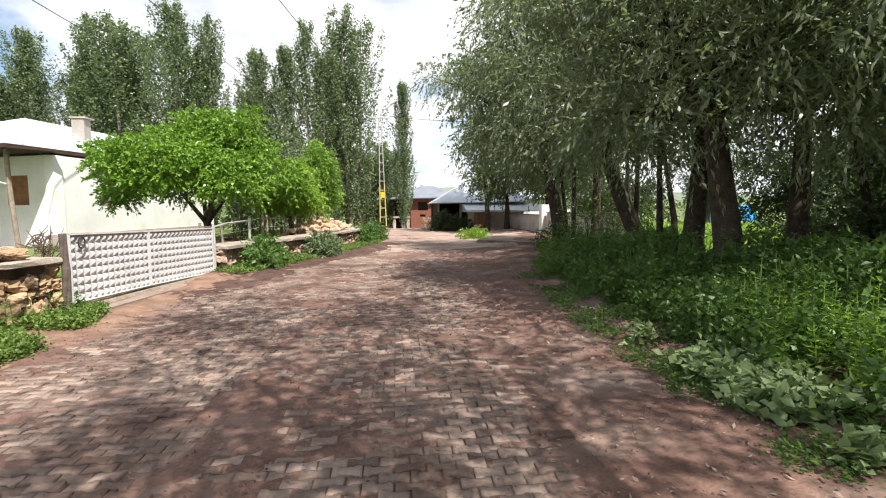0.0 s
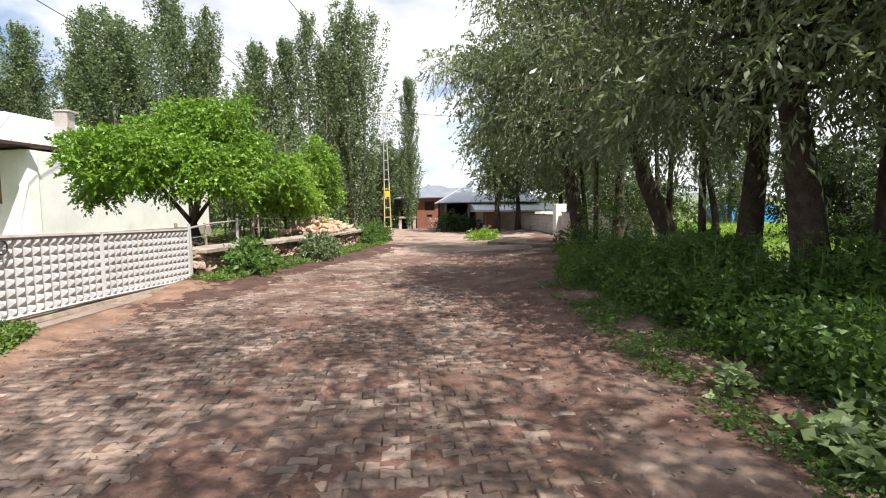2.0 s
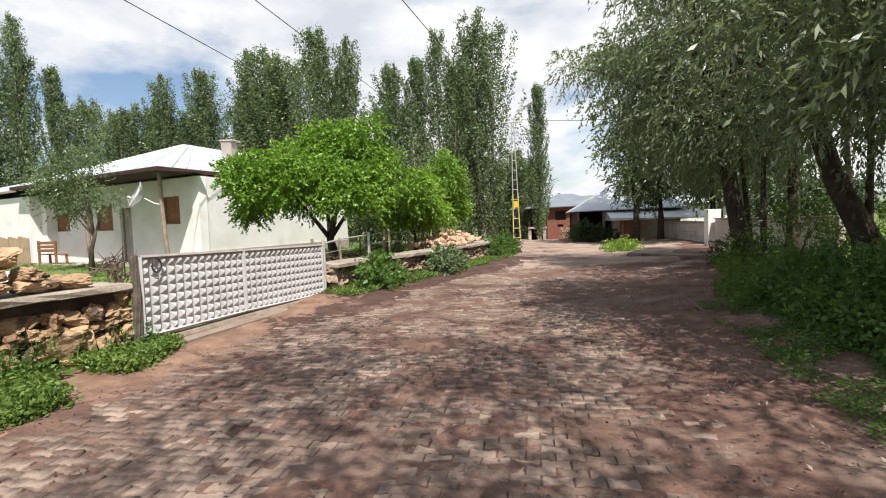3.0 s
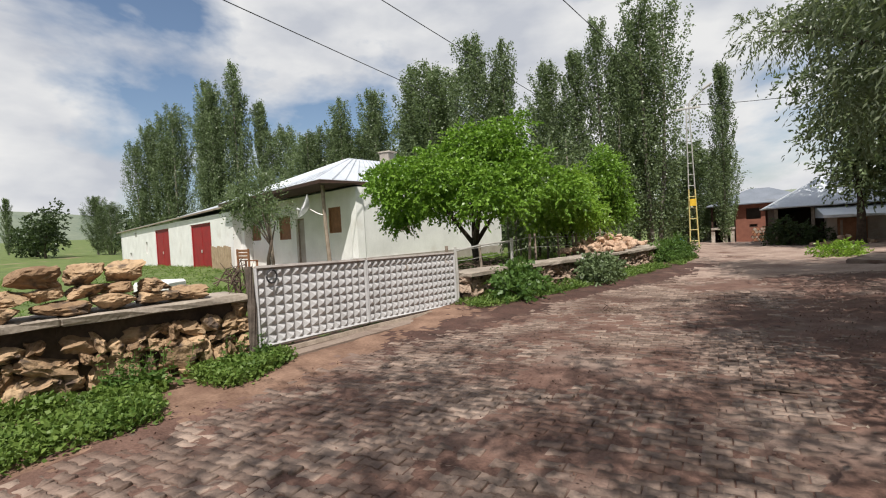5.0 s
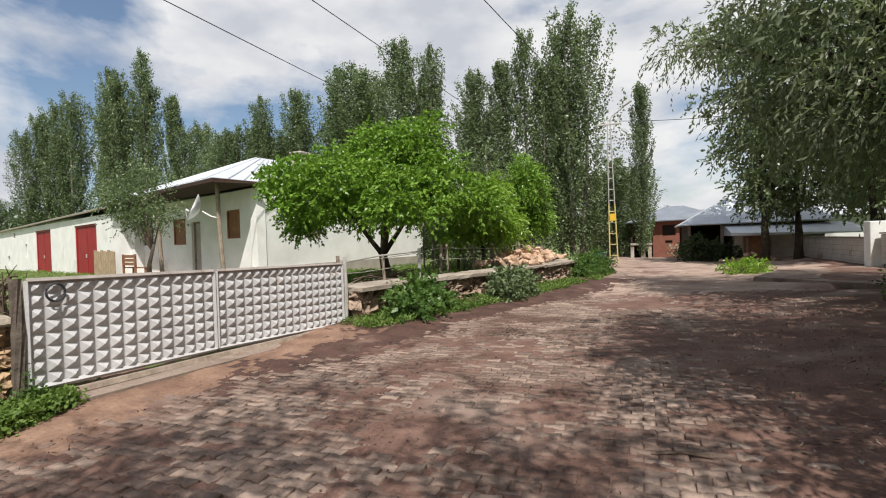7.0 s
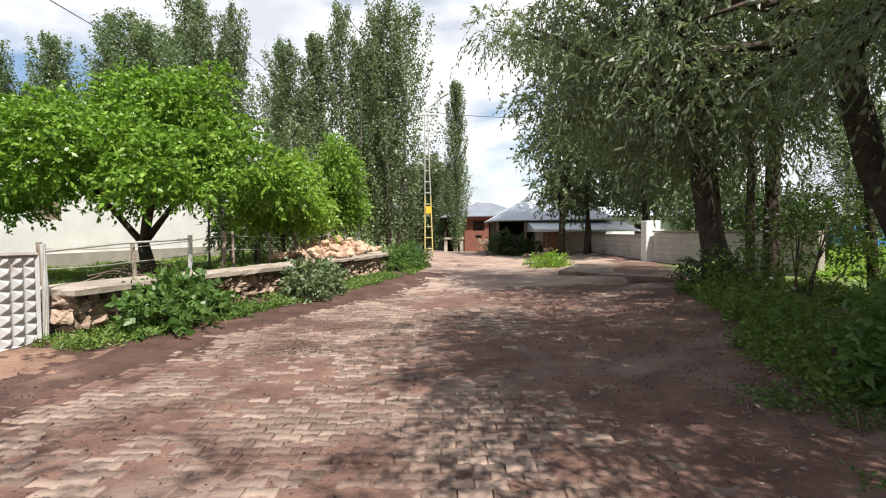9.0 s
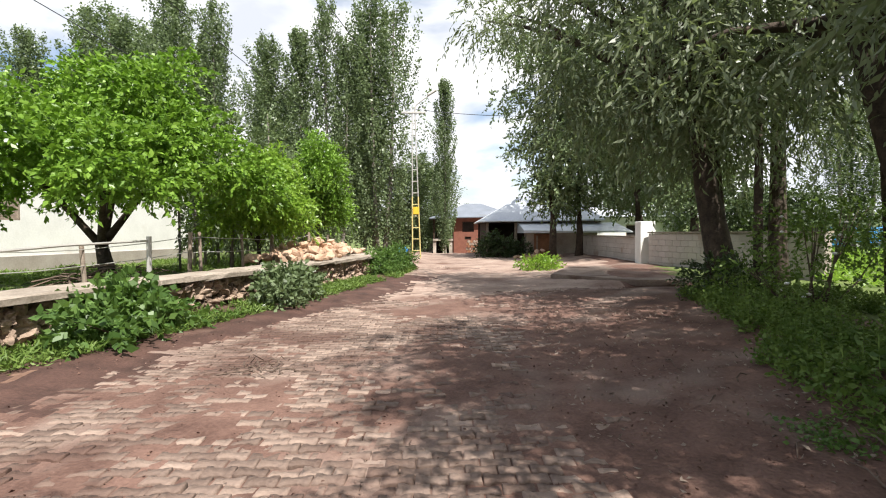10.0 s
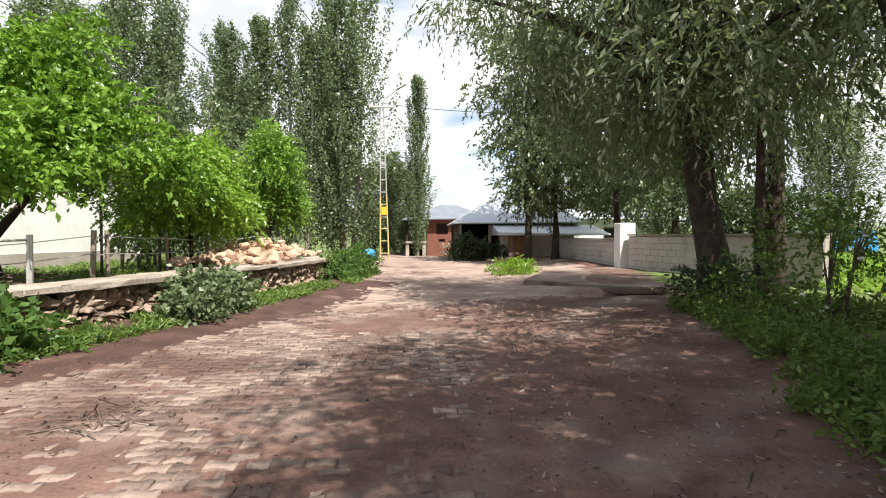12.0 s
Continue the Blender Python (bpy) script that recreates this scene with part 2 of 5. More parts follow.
M_SLAB = surface("dusty_concrete", (0.14, 0.10, 0.08), (0.30, 0.235, 0.19), 1.2, 0.9, 0.6, 26, stain=(0.11, 0.068, 0.05), stain_scale=1.1, stain_at=0.52)
M_COPING = surface("coping_concrete", (0.17, 0.135, 0.105), (0.42, 0.36, 0.295), 1.8, 0.9, 0.6, 26, stain=(0.16, 0.12, 0.09), stain_scale=1.4, stain_at=0.6)
M_CONC = surface("concrete", (0.26, 0.22, 0.18), (0.50, 0.44, 0.38), 1.2, 0.9, 0.4, 25, stain=(0.22, 0.15, 0.11), stain_scale=0.8, stain_at=0.58)
M_WHITE = surface("whitewash", (0.66, 0.65, 0.62), (0.82, 0.81, 0.78), 1.3, 0.85, 0.25, 20, stain=(0.60, 0.57, 0.52), stain_scale=0.6, stain_at=0.62)
M_PLINTH = surface("plinth_render", (0.28, 0.24, 0.21), (0.42, 0.38, 0.34), 1.5, 0.9, 0.4, 22)
M_ROOF = surface("zinc_sheet", (0.56, 0.59, 0.63), (0.72, 0.75, 0.79), 0.9, 0.45, 0.1, 9, metal=0.35, stain=(0.46, 0.48, 0.50), stain_scale=0.8, stain_at=0.62)
# darker copy of the zinc, with cloud shade put into its colour
M_SHADEROOF = surface("shaded_zinc_sheet", (0.14, 0.16, 0.19), (0.22, 0.24, 0.28), 0.9, 0.6, 0.1, 9, metal=0.1, stain=(0.17, 0.17, 0.17), stain_scale=0.8, stain_at=0.6)
M_GATE = surface("grey_paint", (0.40, 0.39, 0.39), (0.56, 0.55, 0.55), 2.0, 0.5, 0.15, 30, stain=(0.36, 0.30, 0.25), stain_scale=3.5, stain_at=0.64)
M_RAIL = surface("rusty_grey_paint", (0.20, 0.17, 0.15), (0.36, 0.32, 0.29), 3.0, 0.65, 0.2, 30, stain=(0.17, 0.10, 0.07), stain_scale=5.0, stain_at=0.58)
M_STEEL = surface("pale_steel", (0.42, 0.40, 0.37), (0.60, 0.58, 0.54), 4.0, 0.5, 0.1, 30, metal=0.3)
M_RED = surface("red_paint", (0.20, 0.009, 0.012), (0.33, 0.016, 0.020), 2.0, 0.55, 0.2, 22)
M_BROWN = surface("brown_board", (0.16, 0.07, 0.035), (0.30, 0.14, 0.07), 5.0, 0.7, 0.3, 30)
M_TAN = surface("tan_board", (0.26, 0.18, 0.11), (0.44, 0.33, 0.22), 5.0, 0.75, 0.3, 30)
# dark timber, taken near black to hold the shade under eaves and in sheds
M_DARKWOOD = surface("shade_dark_wood", (0.025, 0.013, 0.009), (0.07, 0.036, 0.024), 5.0, 0.8, 0.4, 30)
M_WOOD = surface("grey_wood", (0.16, 0.12, 0.09), (0.36, 0.29, 0.23), 6.0, 0.85, 0.5, 35)
M_OLDPOST = surface("weathered_post", (0.055, 0.042, 0.034), (0.17, 0.135, 0.11), 7.0, 0.9, 0.6, 36)
M_BARK = surface("bark", (0.020, 0.014, 0.010), (0.09, 0.066, 0.048), 7.0, 0.95, 1.0, 30)
M_PALEBARK = surface("poplar_bark", (0.12, 0.105, 0.085), (0.30, 0.27, 0.23), 6.0, 0.9, 0.8, 30)
M_TWIG = surface("dry_twig", (0.06, 0.04, 0.03), (0.17, 0.12, 0.09), 9.0, 0.9, 0.4, 40)
M_BRICK = surface("red_brick", (0.16, 0.062, 0.042), (0.28, 0.115, 0.075), 3.0, 0.9, 0.5, 24, lot=0.4)
M_BLOCK = surface("cinder_block", (0.40, 0.35, 0.31), (0.58, 0.52, 0.47), 1.6, 0.9, 0.5, 24, stain=(0.30, 0.22, 0.17), stain_scale=1.0, stain_at=0.62, lot=0.25)
M_DARK = surface("unlit_interior", (0.015, 0.012, 0.01), (0.04, 0.03, 0.025), 2.0, 0.95, 0.1, 20)
M_YELLOW = surface("yellow_paint", (0.55, 0.33, 0.02), (0.72, 0.46, 0.04), 3.0, 0.5, 0.1, 25)
M_PALEYELLOW = surface("pale_yellow_paint", (0.50, 0.40, 0.15), (0.68, 0.58, 0.27), 3.0, 0.5, 0.1, 25)
M_CABLE = surface("cable", (0.02, 0.02, 0.022), (0.05, 0.05, 0.055), 3.0, 0.6, 0.0, 20)
M_TARP = surface("blue_tarp", (0.02, 0.16, 0.42), (0.05, 0.34, 0.70), 1.5, 0.5, 0.3, 12)
M_DISH = surface("dish_paint", (0.62, 0.62, 0.62), (0.76, 0.76, 0.76), 2.0, 0.4, 0.05, 25)
M_PETAL = surface("petal", (0.62, 0.60, 0.55), (0.80, 0.79, 0.75), 20.0, 0.7, 0.1, 60)
M_HILL = surface("far_hill", (0.10, 0.13, 0.10), (0.20, 0.22, 0.16), 0.02, 1.0, 0.0, 0.2)
L_WILLOW = foliage("willow_leaf", (0.075, 0.100, 0.052), (0.28, 0.32, 0.20), (0.22, 0.28, 0.10), 0.34, 0.42)
L_POPLAR = foliage("poplar_leaf", (0.052, 0.080, 0.030), (0.215, 0.275, 0.140), (0.16, 0.22, 0.07), 0.34, 0.34)
# dark leaves; on hedge trees and rear bushes the tone also holds deep shade
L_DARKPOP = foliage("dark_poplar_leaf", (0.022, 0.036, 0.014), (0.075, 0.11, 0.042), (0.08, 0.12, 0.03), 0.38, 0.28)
L_WALNUT = foliage("bright_leaf", (0.060, 0.135, 0.014), (0.24, 0.39, 0.055), (0.20, 0.37, 0.03), 0.36, 0.30)
L_LIME = foliage("lime_leaf", (0.11, 0.21, 0.020), (0.29, 0.44, 0.07), (0.30, 0.48, 0.05), 0.38, 0.42)
L_WEED = foliage("weed_leaf", (0.036, 0.083, 0.017), (0.145, 0.24, 0.062), (0.15, 0.26, 0.042), 0.42, 0.36)
L_GRASS = foliage("grass_blade", (0.06, 0.12, 0.018), (0.19, 0.27, 0.06), (0.16, 0.25, 0.04), 0.55, 0.3)
L_DOCK = foliage("pale_weed_leaf", (0.14, 0.20, 0.08), (0.32, 0.40, 0.19), (0.22, 0.32, 0.08), 0.55, 0.3)

# ---- the ground: one sheet to the horizon ----


def road_left(y):
    return np.interp(y, [-30, 5, 8, 13, 16, 19, 23, 27, 31, 60], [-4.6, -4.4, -4.1, -4.0, -3.1, -2.2, -1.0, -0.7, -1.2, -1.2])


def road_right(y):
    return np.interp(y, [-30, 2, 7, 11, 16, 22, 27, 34, 60], [2.5, 2.5, 2.75, 3.1, 3.4, 3.9, 5.6, 6.5, 4.0])


def ground_z(x, y):
    x, y = np.asarray(x, float), np.asarray(y, float)
    n1, n2, n3 = vnoise(x, y, 0.9, 3), vnoise(x, y, 0.23, 4), vnoise(x, y, 2.6, 5)
    l, r = road_left(y), road_right(y)
    n4 = vnoise(x, y, 0.085, 6)
    z = -0.0165 + 0.020 * (n1 - 0.5) + 0.018 * (n2 - 0.5) + 0.022 * (n3 - 0.5) + 0.020 * (n4 - 0.5)
    z += 0.045 * sstep(1.5, 0.7, x - l) * sstep(11.5, 13.5, y) + 0.007 * sstep(9.5, 14, y) + 0.016 * sstep(1.5, 0.2, x - l) * n3 * sstep(14, 11, y)
    z += 0.022 * sstep(0.5, 0.2, np.abs(x + 1.0)) * n1 * sstep(0.45, 0.6, n3)
    z += 0.034 * sstep(1.45, 0.75, x - l + 0.9 * (n1 - 0.5)) * sstep(10.5, 12.5, y) + 0.012 * sstep(0.6, 0.1, x - l + 0.9 * (n1 - 0.5)) * sstep(12.5, 10.5, y)
    z += 0.030 * sstep(1.75, 0.95, r - x + 0.9 * (n1 - 0.5)) + 0.022 * sstep(-0.5, 0.6, x + 0.6 * (n3 - 0.5)) * sstep(9.5, 13.5, y) * n1
    z -= 0.75 * np.exp(-(((x - 6.1) / 0.8) ** 2) - ((y - 19.9) / 0.55) ** 2)
    z += 0.07 * sstep(r - 1.1, r + 0.3, x) + 0.14 * sstep(r + 0.2, r + 2.0, x)
    z += 0.05 * sstep(0.5, -0.5, x - l) 
    z += 0.02 * sstep(16, 24, y)
    z += 0.25 * sstep(-5.0, -6.5, x) * sstep(60, 40, y)
    z -= 0.5 * sstep(42, 52, y) * sstep(-20, -10, x)
    z += 0.030 * np.clip(-50 - x, 0, 400) + 0.012 * np.clip(y - 70, 0, 500) + 0.012 * np.clip(x - 60, 0, 400)
    return z


def graded(stops):
    out = []
    for a, b, step in stops:
        out.extend(np.arange(a, b - step * 0.5, step))
    out.append(stops[-1][1])
    return np.array(out)


gx = graded([(-900, -100, 100), (-100, -20, 8), (-20, -6, 1.0), (-6, 6, 0.085), (6, 12, 0.5), (12, 40, 4), (40, 120, 16), (120, 900, 130)])
gy = graded([(-300, -20, 40), (-20, 0, 2), (0, 26, 0.095), (26, 46, 0.5), (46, 110, 8), (110, 900, 100)])
GX, GY = np.meshgrid(gx, gy, indexing="ij")
nx, ny = GX.shape
idx = np.arange(nx * ny).reshape(nx, ny)
quads = np.stack([idx[:-1, :-1], idx[1:, :-1], idx[1:, 1:], idx[:-1, 1:]], -1).reshape(-1, 4)
me = raw_mesh("ground", np.stack([GX, GY, ground_z(GX, GY)], -1).reshape(-1, 3), quads)
me.materials.append(M_MUD)
me.materials.append(M_FIELD)
me.materials.append(M_DUST)
me.materials.append(M_SAND)
me.materials.append(M_DARKMUD)
mx, my = (GX[:-1, :-1] + GX[1:, 1:]) / 2, (GY[:-1, :-1] + GY[1:, 1:]) / 2
edge = 0.75 * (vnoise(mx, my, 0.10, 8) - 0.5) + 0.5 * (vnoise(mx, my, 0.35, 9) - 0.5) + 0.8 * (vnoise(mx, my, 1.3, 10) - 0.5)
grassy = ((mx < -5.3 + edge) & (my < 60)) | (mx > 9 + edge) | (mx < -14) | (my > 62) | (mx > road_right(my) + 3.2 + edge)
dusty = (my > 19.5 + 2.2 * edge) & (my < 62) & (mx > road_left(my) + 0.3 + 0.8 * edge) & (mx < road_right(my) + 1.5)
sandy = (my < 12.6 + edge) & (mx < road_left(my) + 0.35 + 0.9 * edge)
dark_strip = (my > 9.5 + edge) & (my < 24) & (mx < road_left(my) + 1.6 + 1.2 * edge)
dusty |= (my > 15.8 + edge) & (my < 19.5) & (np.abs(mx - road_left(my) - 1.9) < 0.5 + 1.1 * edge)
me.polygons.foreach_set("material_index", np.where(sandy & ~grassy, 3, np.where(dark_strip & ~grassy, 4, np.where(dusty & ~grassy, 2, grassy))).ravel().astype(np.int32))
tagged(part("ground", me, M_MUD, None, smooth=True), "reddish brown muddy soil with grass beyond the road", "ground", kind="structure")

# ---- house, barn ----
BX, BY = -0.951, 0.309          # along the south front, away from the road
SC = (-12.1, 19.6)              # corner of the white wall
NE = (-10.4, 30.6)


def on_front(u, v=0.0):
    """A place u along the south front and v out from it."""
    return (SC[0] + BX * u - 0.309 * v, SC[1] + BY * u - 0.951 * v)


def opening_fill(parent, m, hole, name, material, depth=0.12, frame_mat=None, label="", rim=0.07):
    """A board or leaf set back in an opening, with a frame round it."""
    u0, u1, z0, z1 = hole
    leaf = part(name, box((u0 + rim, depth, z0 + rim), (u1 - rim, depth + 0.05, z1 - rim), 0.01, m), material, parent, label)
    if frame_mat:
        bm = bmesh.new()
        for lo, hi in (((u0, depth - 0.05, z0), (u0 + rim, depth + 0.06, z1)), ((u1 - rim, depth - 0.05, z0), (u1, depth + 0.06, z1)),
                       ((u0 + rim, depth - 0.05, z1 - rim), (u1 - rim, depth + 0.06, z1)), ((u0 + rim, depth - 0.05, z0), (u1 - rim, depth + 0.06, z0 + rim))):
            add_box(bm, lo, hi, 0.008, m)
        part("frame", bm, frame_mat, leaf)
    return leaf


def house():
    h = thing("house", "whitewashed village house with pale sheet metal hip roof and wooden porch", "house")
    fronts = [(1.2, 2.2, 1.95, 3.05), (4.45, 5.3, 0.35, 2.75), (5.85, 7.1, 1.8, 2.95), (9.4, 10.8, 1.85, 2.65)]
    a, b = SC, on_front(11.0)
    bm, m = wall_slab(a, b, 0.0, 3.75, 0.35, fronts, back=-1.0)
    part("south_wall", bm, M_WHITE, h)
    for i, hole in enumerate(fronts):
        if i == 1:
            opening_fill(h, m, hole, "door", M_PLINTH, 0.15, M_WOOD, "weathered grey wooden door")
        else:
            opening_fill(h, m, hole, "window_shutter", M_BROWN, 0.06, M_BROWN, "closed brown wooden window boards")
    side = [(2.3, 3.2, 1.9, 2.75)]
    bm, m = wall_slab((SC[0] + 0.003, SC[1] + 0.003), NE, 0.85, 3.75, 0.35, side, back=1.0)
    part("road_wall", bm, M_WHITE, h)
    opening_fill(h, m, side[0], "window_shutter", M_WOOD, 0.06, M_WOOD, "pale boarded window")
    bm, m = wall_slab((SC[0] + 0.05, SC[1] - 0.02), (NE[0] + 0.05, NE[1] + 0.02), 0.0, 0.85, 0.42)
    part("plinth", bm, M_PLINTH, h, "bare grey rendered plinth")
    nw = (NE[0] + BX * 9.5, NE[1] + BY * 9.5)
    bm, m = wall_slab(NE, nw, 0.0, 3.75, 0.35)
    part("north_wall", bm, M_WHITE, h)
    bm, m = wall_slab(nw, on_front(9.6, -0.4), 0.0, 3.75, 0.35)
    part("west_wall", bm, M_WHITE, h)
    # hip roof: eaves, ridge, and a thin sheet with standing seams
    e0, e1 = (-12.6, 18.1, 4.0), (NE[0] + 0.45, NE[1] + 0.5, 4.05)
    e2, e3 = (nw[0] - 0.4, nw[1] + 0.5, 4.05), on_front(11.6, 1.35) + (4.0,)
    r0, r1 = (-15.5, 23.6, 5.72), (-14.8, 28.0, 5.72)
    bm = bmesh.new()
    vs = [bm.verts.new(p) for p in (e0, e1, e2, e3, r0, r1)]
    for f in ((0, 1, 5, 4), (1, 2, 5), (2, 3, 4, 5), (3, 0, 4)):
        bm.faces.new([vs[k] for k in f])
    bmesh.ops.recalc_face_normals(bm, faces=bm.faces)
    bmesh.ops.solidify(bm, geom=bm.faces, thickness=0.05)
    roof = part("roof", bm, M_ROOF, h, "pale bluish sheet metal hip roof")
    for a, b, ra, rb in ((e0, e1, r0, r1), (e3, e0, r0, r0)):
        a, b, ra, rb = Vector(a), Vector(b), Vector(ra), Vector(rb)
        count = int((b - a).length / 0.62)
        for k in range(1, count):
            w = k / count
            lo, hi = a.lerp(b, w), ra.lerp(rb, w)
            lift = Vector((0, 0, 0.03))
            part("seam", tube([lo + lift, lo.lerp(hi, 0.97) + lift], 0.022, 4), M_ROOF, roof)
    # fascia boards, soffit and porch posts
    for a, b in ((e0, e1), (e3, e0)):
        a, b = Vector(a), Vector(b)
        d = (b - a).normalized()
        mm = Matrix.Translation(a) @ d.to_track_quat("X", "Z").to_matrix().to_4x4()
        part("fascia", box((0, -0.02, -0.16), ((b - a).length, 0.02, -0.02), 0.005, mm), M_DARKWOOD, h, "dark timber fascia board")
    # soffit shade is in the near-black wood tone
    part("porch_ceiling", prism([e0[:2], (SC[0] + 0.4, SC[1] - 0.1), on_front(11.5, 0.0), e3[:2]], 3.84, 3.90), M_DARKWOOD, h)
    for u, v, r in ((0.6, 1.1, 0.085), (5.6, 1.2, 0.09)):
        x, y = on_front(u, v)
        part("porch_post", tube([(x + 0.16, y, 0.2), (x + 0.06, y, 1.6), (x, y, 2.6), (x - 0.03, y, 3.85)], [r, r * 0.92, r * 0.9, r * 0.85], 8), M_WOOD, h, "crooked bare timber post")
    part("porch_floor", prism([on_front(-0.2, 1.5), on_front(11, 1.5), on_front(11, -0.05), on_front(-0.2, -0.05)], 0.1, 0.42), M_CONC, h)
    ch = part("chimney", box((-14.10, 24.15, 4.9), (-13.56, 24.69, 5.86), 0.03), M_PLINTH, h, "pale brick chimney")
    part("cap", box((-14.15, 24.10, 5.86), (-13.45, 24.80, 5.92), 0.01), M_CONC, ch)


def barn():
    b = thing("barn", "long whitewashed stone barn with two tall red doors", "barn")
    f0 = on_front(11.02, 0.88)
    f1 = on_front(40.5, 0.88)
    o = 11.02
    holes = [(14.6 - o, 18.5 - o, 0.1, 3.15), (23.7 - o, 27.6 - o, 0.1, 3.2), (30.2 - o, 30.8 - o, 1.4, 2.35), (36.1 - o, 37.0 - o, 0.75, 1.5), (33.9 - o, 34.6 - o, 2.9, 3.3)]
    bm, m = wall_slab(f0, f1, 0.0, 3.55, 0.45, holes, back=-1.0)
    part("front_wall", bm, M_WHITE, b)
    for k, hole in enumerate(holes[:2]):
        d = opening_fill(b, m, hole, "door", M_RED, 0.1, M_RED, "tall red painted sheet metal door", 0.12)
        u = (hole[0] + hole[1]) / 2
        part("door_handle", box((u + 0.1, 0.05, 1.3), (u + 0.22, 0.1, 1.5), 0.01, m), M_STEEL, d)
        part("joint_strip", box((u - 0.03, 0.08, 0.25), (u + 0.03, 0.105, 3.0), 0.005, m), M_RED, d)
    for hole in holes[2:]:
        opening_fill(b, m, hole, "window", M_DARK, 0.25, M_WOOD, "small dark window")
    bm, m0 = wall_slab(on_front(11.02, -0.02), on_front(11.02, 0.43), 0.0, 3.55, 0.45, back=1.0)
    part("end_wall", bm, M_WHITE, b)
    s0, s1 = on_front(40.5, -8), on_front(40.5, 0.88)
    bm, m = wall_slab(s0, s1, 0.0, 3.5, 0.45, back=1.0)
    part("end_wall", bm, M_WHITE, b)
    bm, m = wall_slab(on_front(11.5, -8), s0, 0.0, 3.5, 0.45, back=-1.0)
    part("back_wall", bm, M_WHITE, b)
    bm = bmesh.new()
    pts = [on_front(11.65, 1.08) + (3.90,), on_front(41.2, 1.08) + (3.60,), on_front(41.2, -3.6) + (4.75,), on_front(11.65, -3.6) + (5.4,), on_front(41.2, -8.4) + (3.55,), on_front(11.65, -8.4) + (3.85,)]
    vs = [bm.verts.new(p) for p in pts]
    bm.faces.new((vs[0], vs[1], vs[2], vs[3]))
    bm.faces.new((vs[3], vs[2], vs[4], vs[5]))
    bmesh.ops.recalc_face_normals(bm, faces=bm.faces)
    bmesh.ops.solidify(bm, geom=bm.faces, thickness=0.05)
    part("roof", bm, M_ROOF, b, "pale sheet metal roof")
    a, c = Vector(pts[0]), Vector(pts[1])
    mm = Matrix.Translation(a) @ (c - a).to_track_quat("X", "Z").to_matrix().to_4x4()
    part("fascia", box((0, -0.02, -0.12), ((c - a).length, 0.02, -0.03), 0.005, mm), M_WOOD, b)


house()
barn()


def satellite_dish(at, aim, size, label, mount):
    """A shallow bowl on an arm, with its receiver."""
    t = thing("satellite_dish", label, "satellite dish", at)
    bm = bmesh.new()
    rings, sides = 5, 20
    prev = None
    for i in range(rings + 1):
        r = size * i / rings
        ring = [bm.verts.new((r * math.cos(k * math.tau / sides), r * math.sin(k * math.tau / sides), 0.5 * r * r / size)) for k in range(sides)] if i else [bm.verts.new((0, 0, 0))]
        if i == 1:
            for k in range(sides):
                bm.faces.new((prev[0], ring[k], ring[(k + 1) % sides]))
        elif i > 1:
            for k in range(sides):
                bm.faces.new((prev[k], ring[k], ring[(k + 1) % sides], prev[(k + 1) % sides]))
        prev = ring
    bmesh.ops.solidify(bm, geom=bm.faces, thickness=0.012)
    q = Vector(aim).to_track_quat("Z", "Y").to_matrix().to_4x4()
    bmesh.ops.transform(bm, matrix=q, verts=bm.verts)
    part("bowl", bm, M_DISH, t, smooth=True)
    tip = Vector(aim).normalized() * size * 0.95 + Vector((0, 0, -size * 0.35))
    low = q @ Vector((0, -size * 0.95, size * 0.42))
    part("receiver_arm", tube([low, tip], 0.014, 6), M_STEEL, t)
    part("receiver", tube([tip, tip - Vector(aim).normalized() * 0.12], [0.045, 0.03], 8), M_DISH, t)
    part("bracket", tube([(0, 0, 0), Vector(mount) * 0.6 + Vector((0, 0, -0.05)), Vector(mount)], 0.022, 6), M_STEEL, t)


px, py = on_front(0.6, 1.1)
satellite_dish((px - 0.55, py - 0.3, 2.95), (-0.60, -0.70, 0.40), 0.52, "white satellite dish on the porch post", (0.55, 0.3, -0.3))


def bench():
    x, y = on_front(8.6, 1.1)
    t = thing("bench", "brown wooden bench in front of the house wall", "bench", (x, y, 0.40), math.degrees(math.atan2(BY, BX)))
    for k in range(3):
        part("seat_board", box((-0.8, -0.2 + k * 0.14, 0.42), (0.8, -0.08 + k * 0.14, 0.46), 0.006), M_BROWN, t)
    for k in range(3):
        part("back_board", box((-0.8, 0.24, 0.55 + k * 0.17), (0.8, 0.28, 0.68 + k * 0.17), 0.006), M_BROWN, t)
    for sx in (-0.72, 0.72):
        part("leg", box((sx - 0.04, -0.2, -0.02), (sx + 0.04, -0.12, 0.42), 0.006), M_BROWN, t)
        part("leg", box((sx - 0.04, 0.2, -0.02), (sx + 0.04, 0.29, 1.05), 0.006), M_BROWN, t)


bench()
wp = thing("wooden_screen", "tan plank screen leaning at the house front", "screen", (*on_front(10.9, 1.65), 0.15), math.degrees(math.atan2(BY, BX)))
for k in range(9):
    part("plank", box((-1.45 + k * 0.32, -0.03, 0.0), (-1.16 + k * 0.32, 0.03, 1.45 + 0.04 * (k % 3)), 0.008), M_TAN, wp)

# ---- gate ----


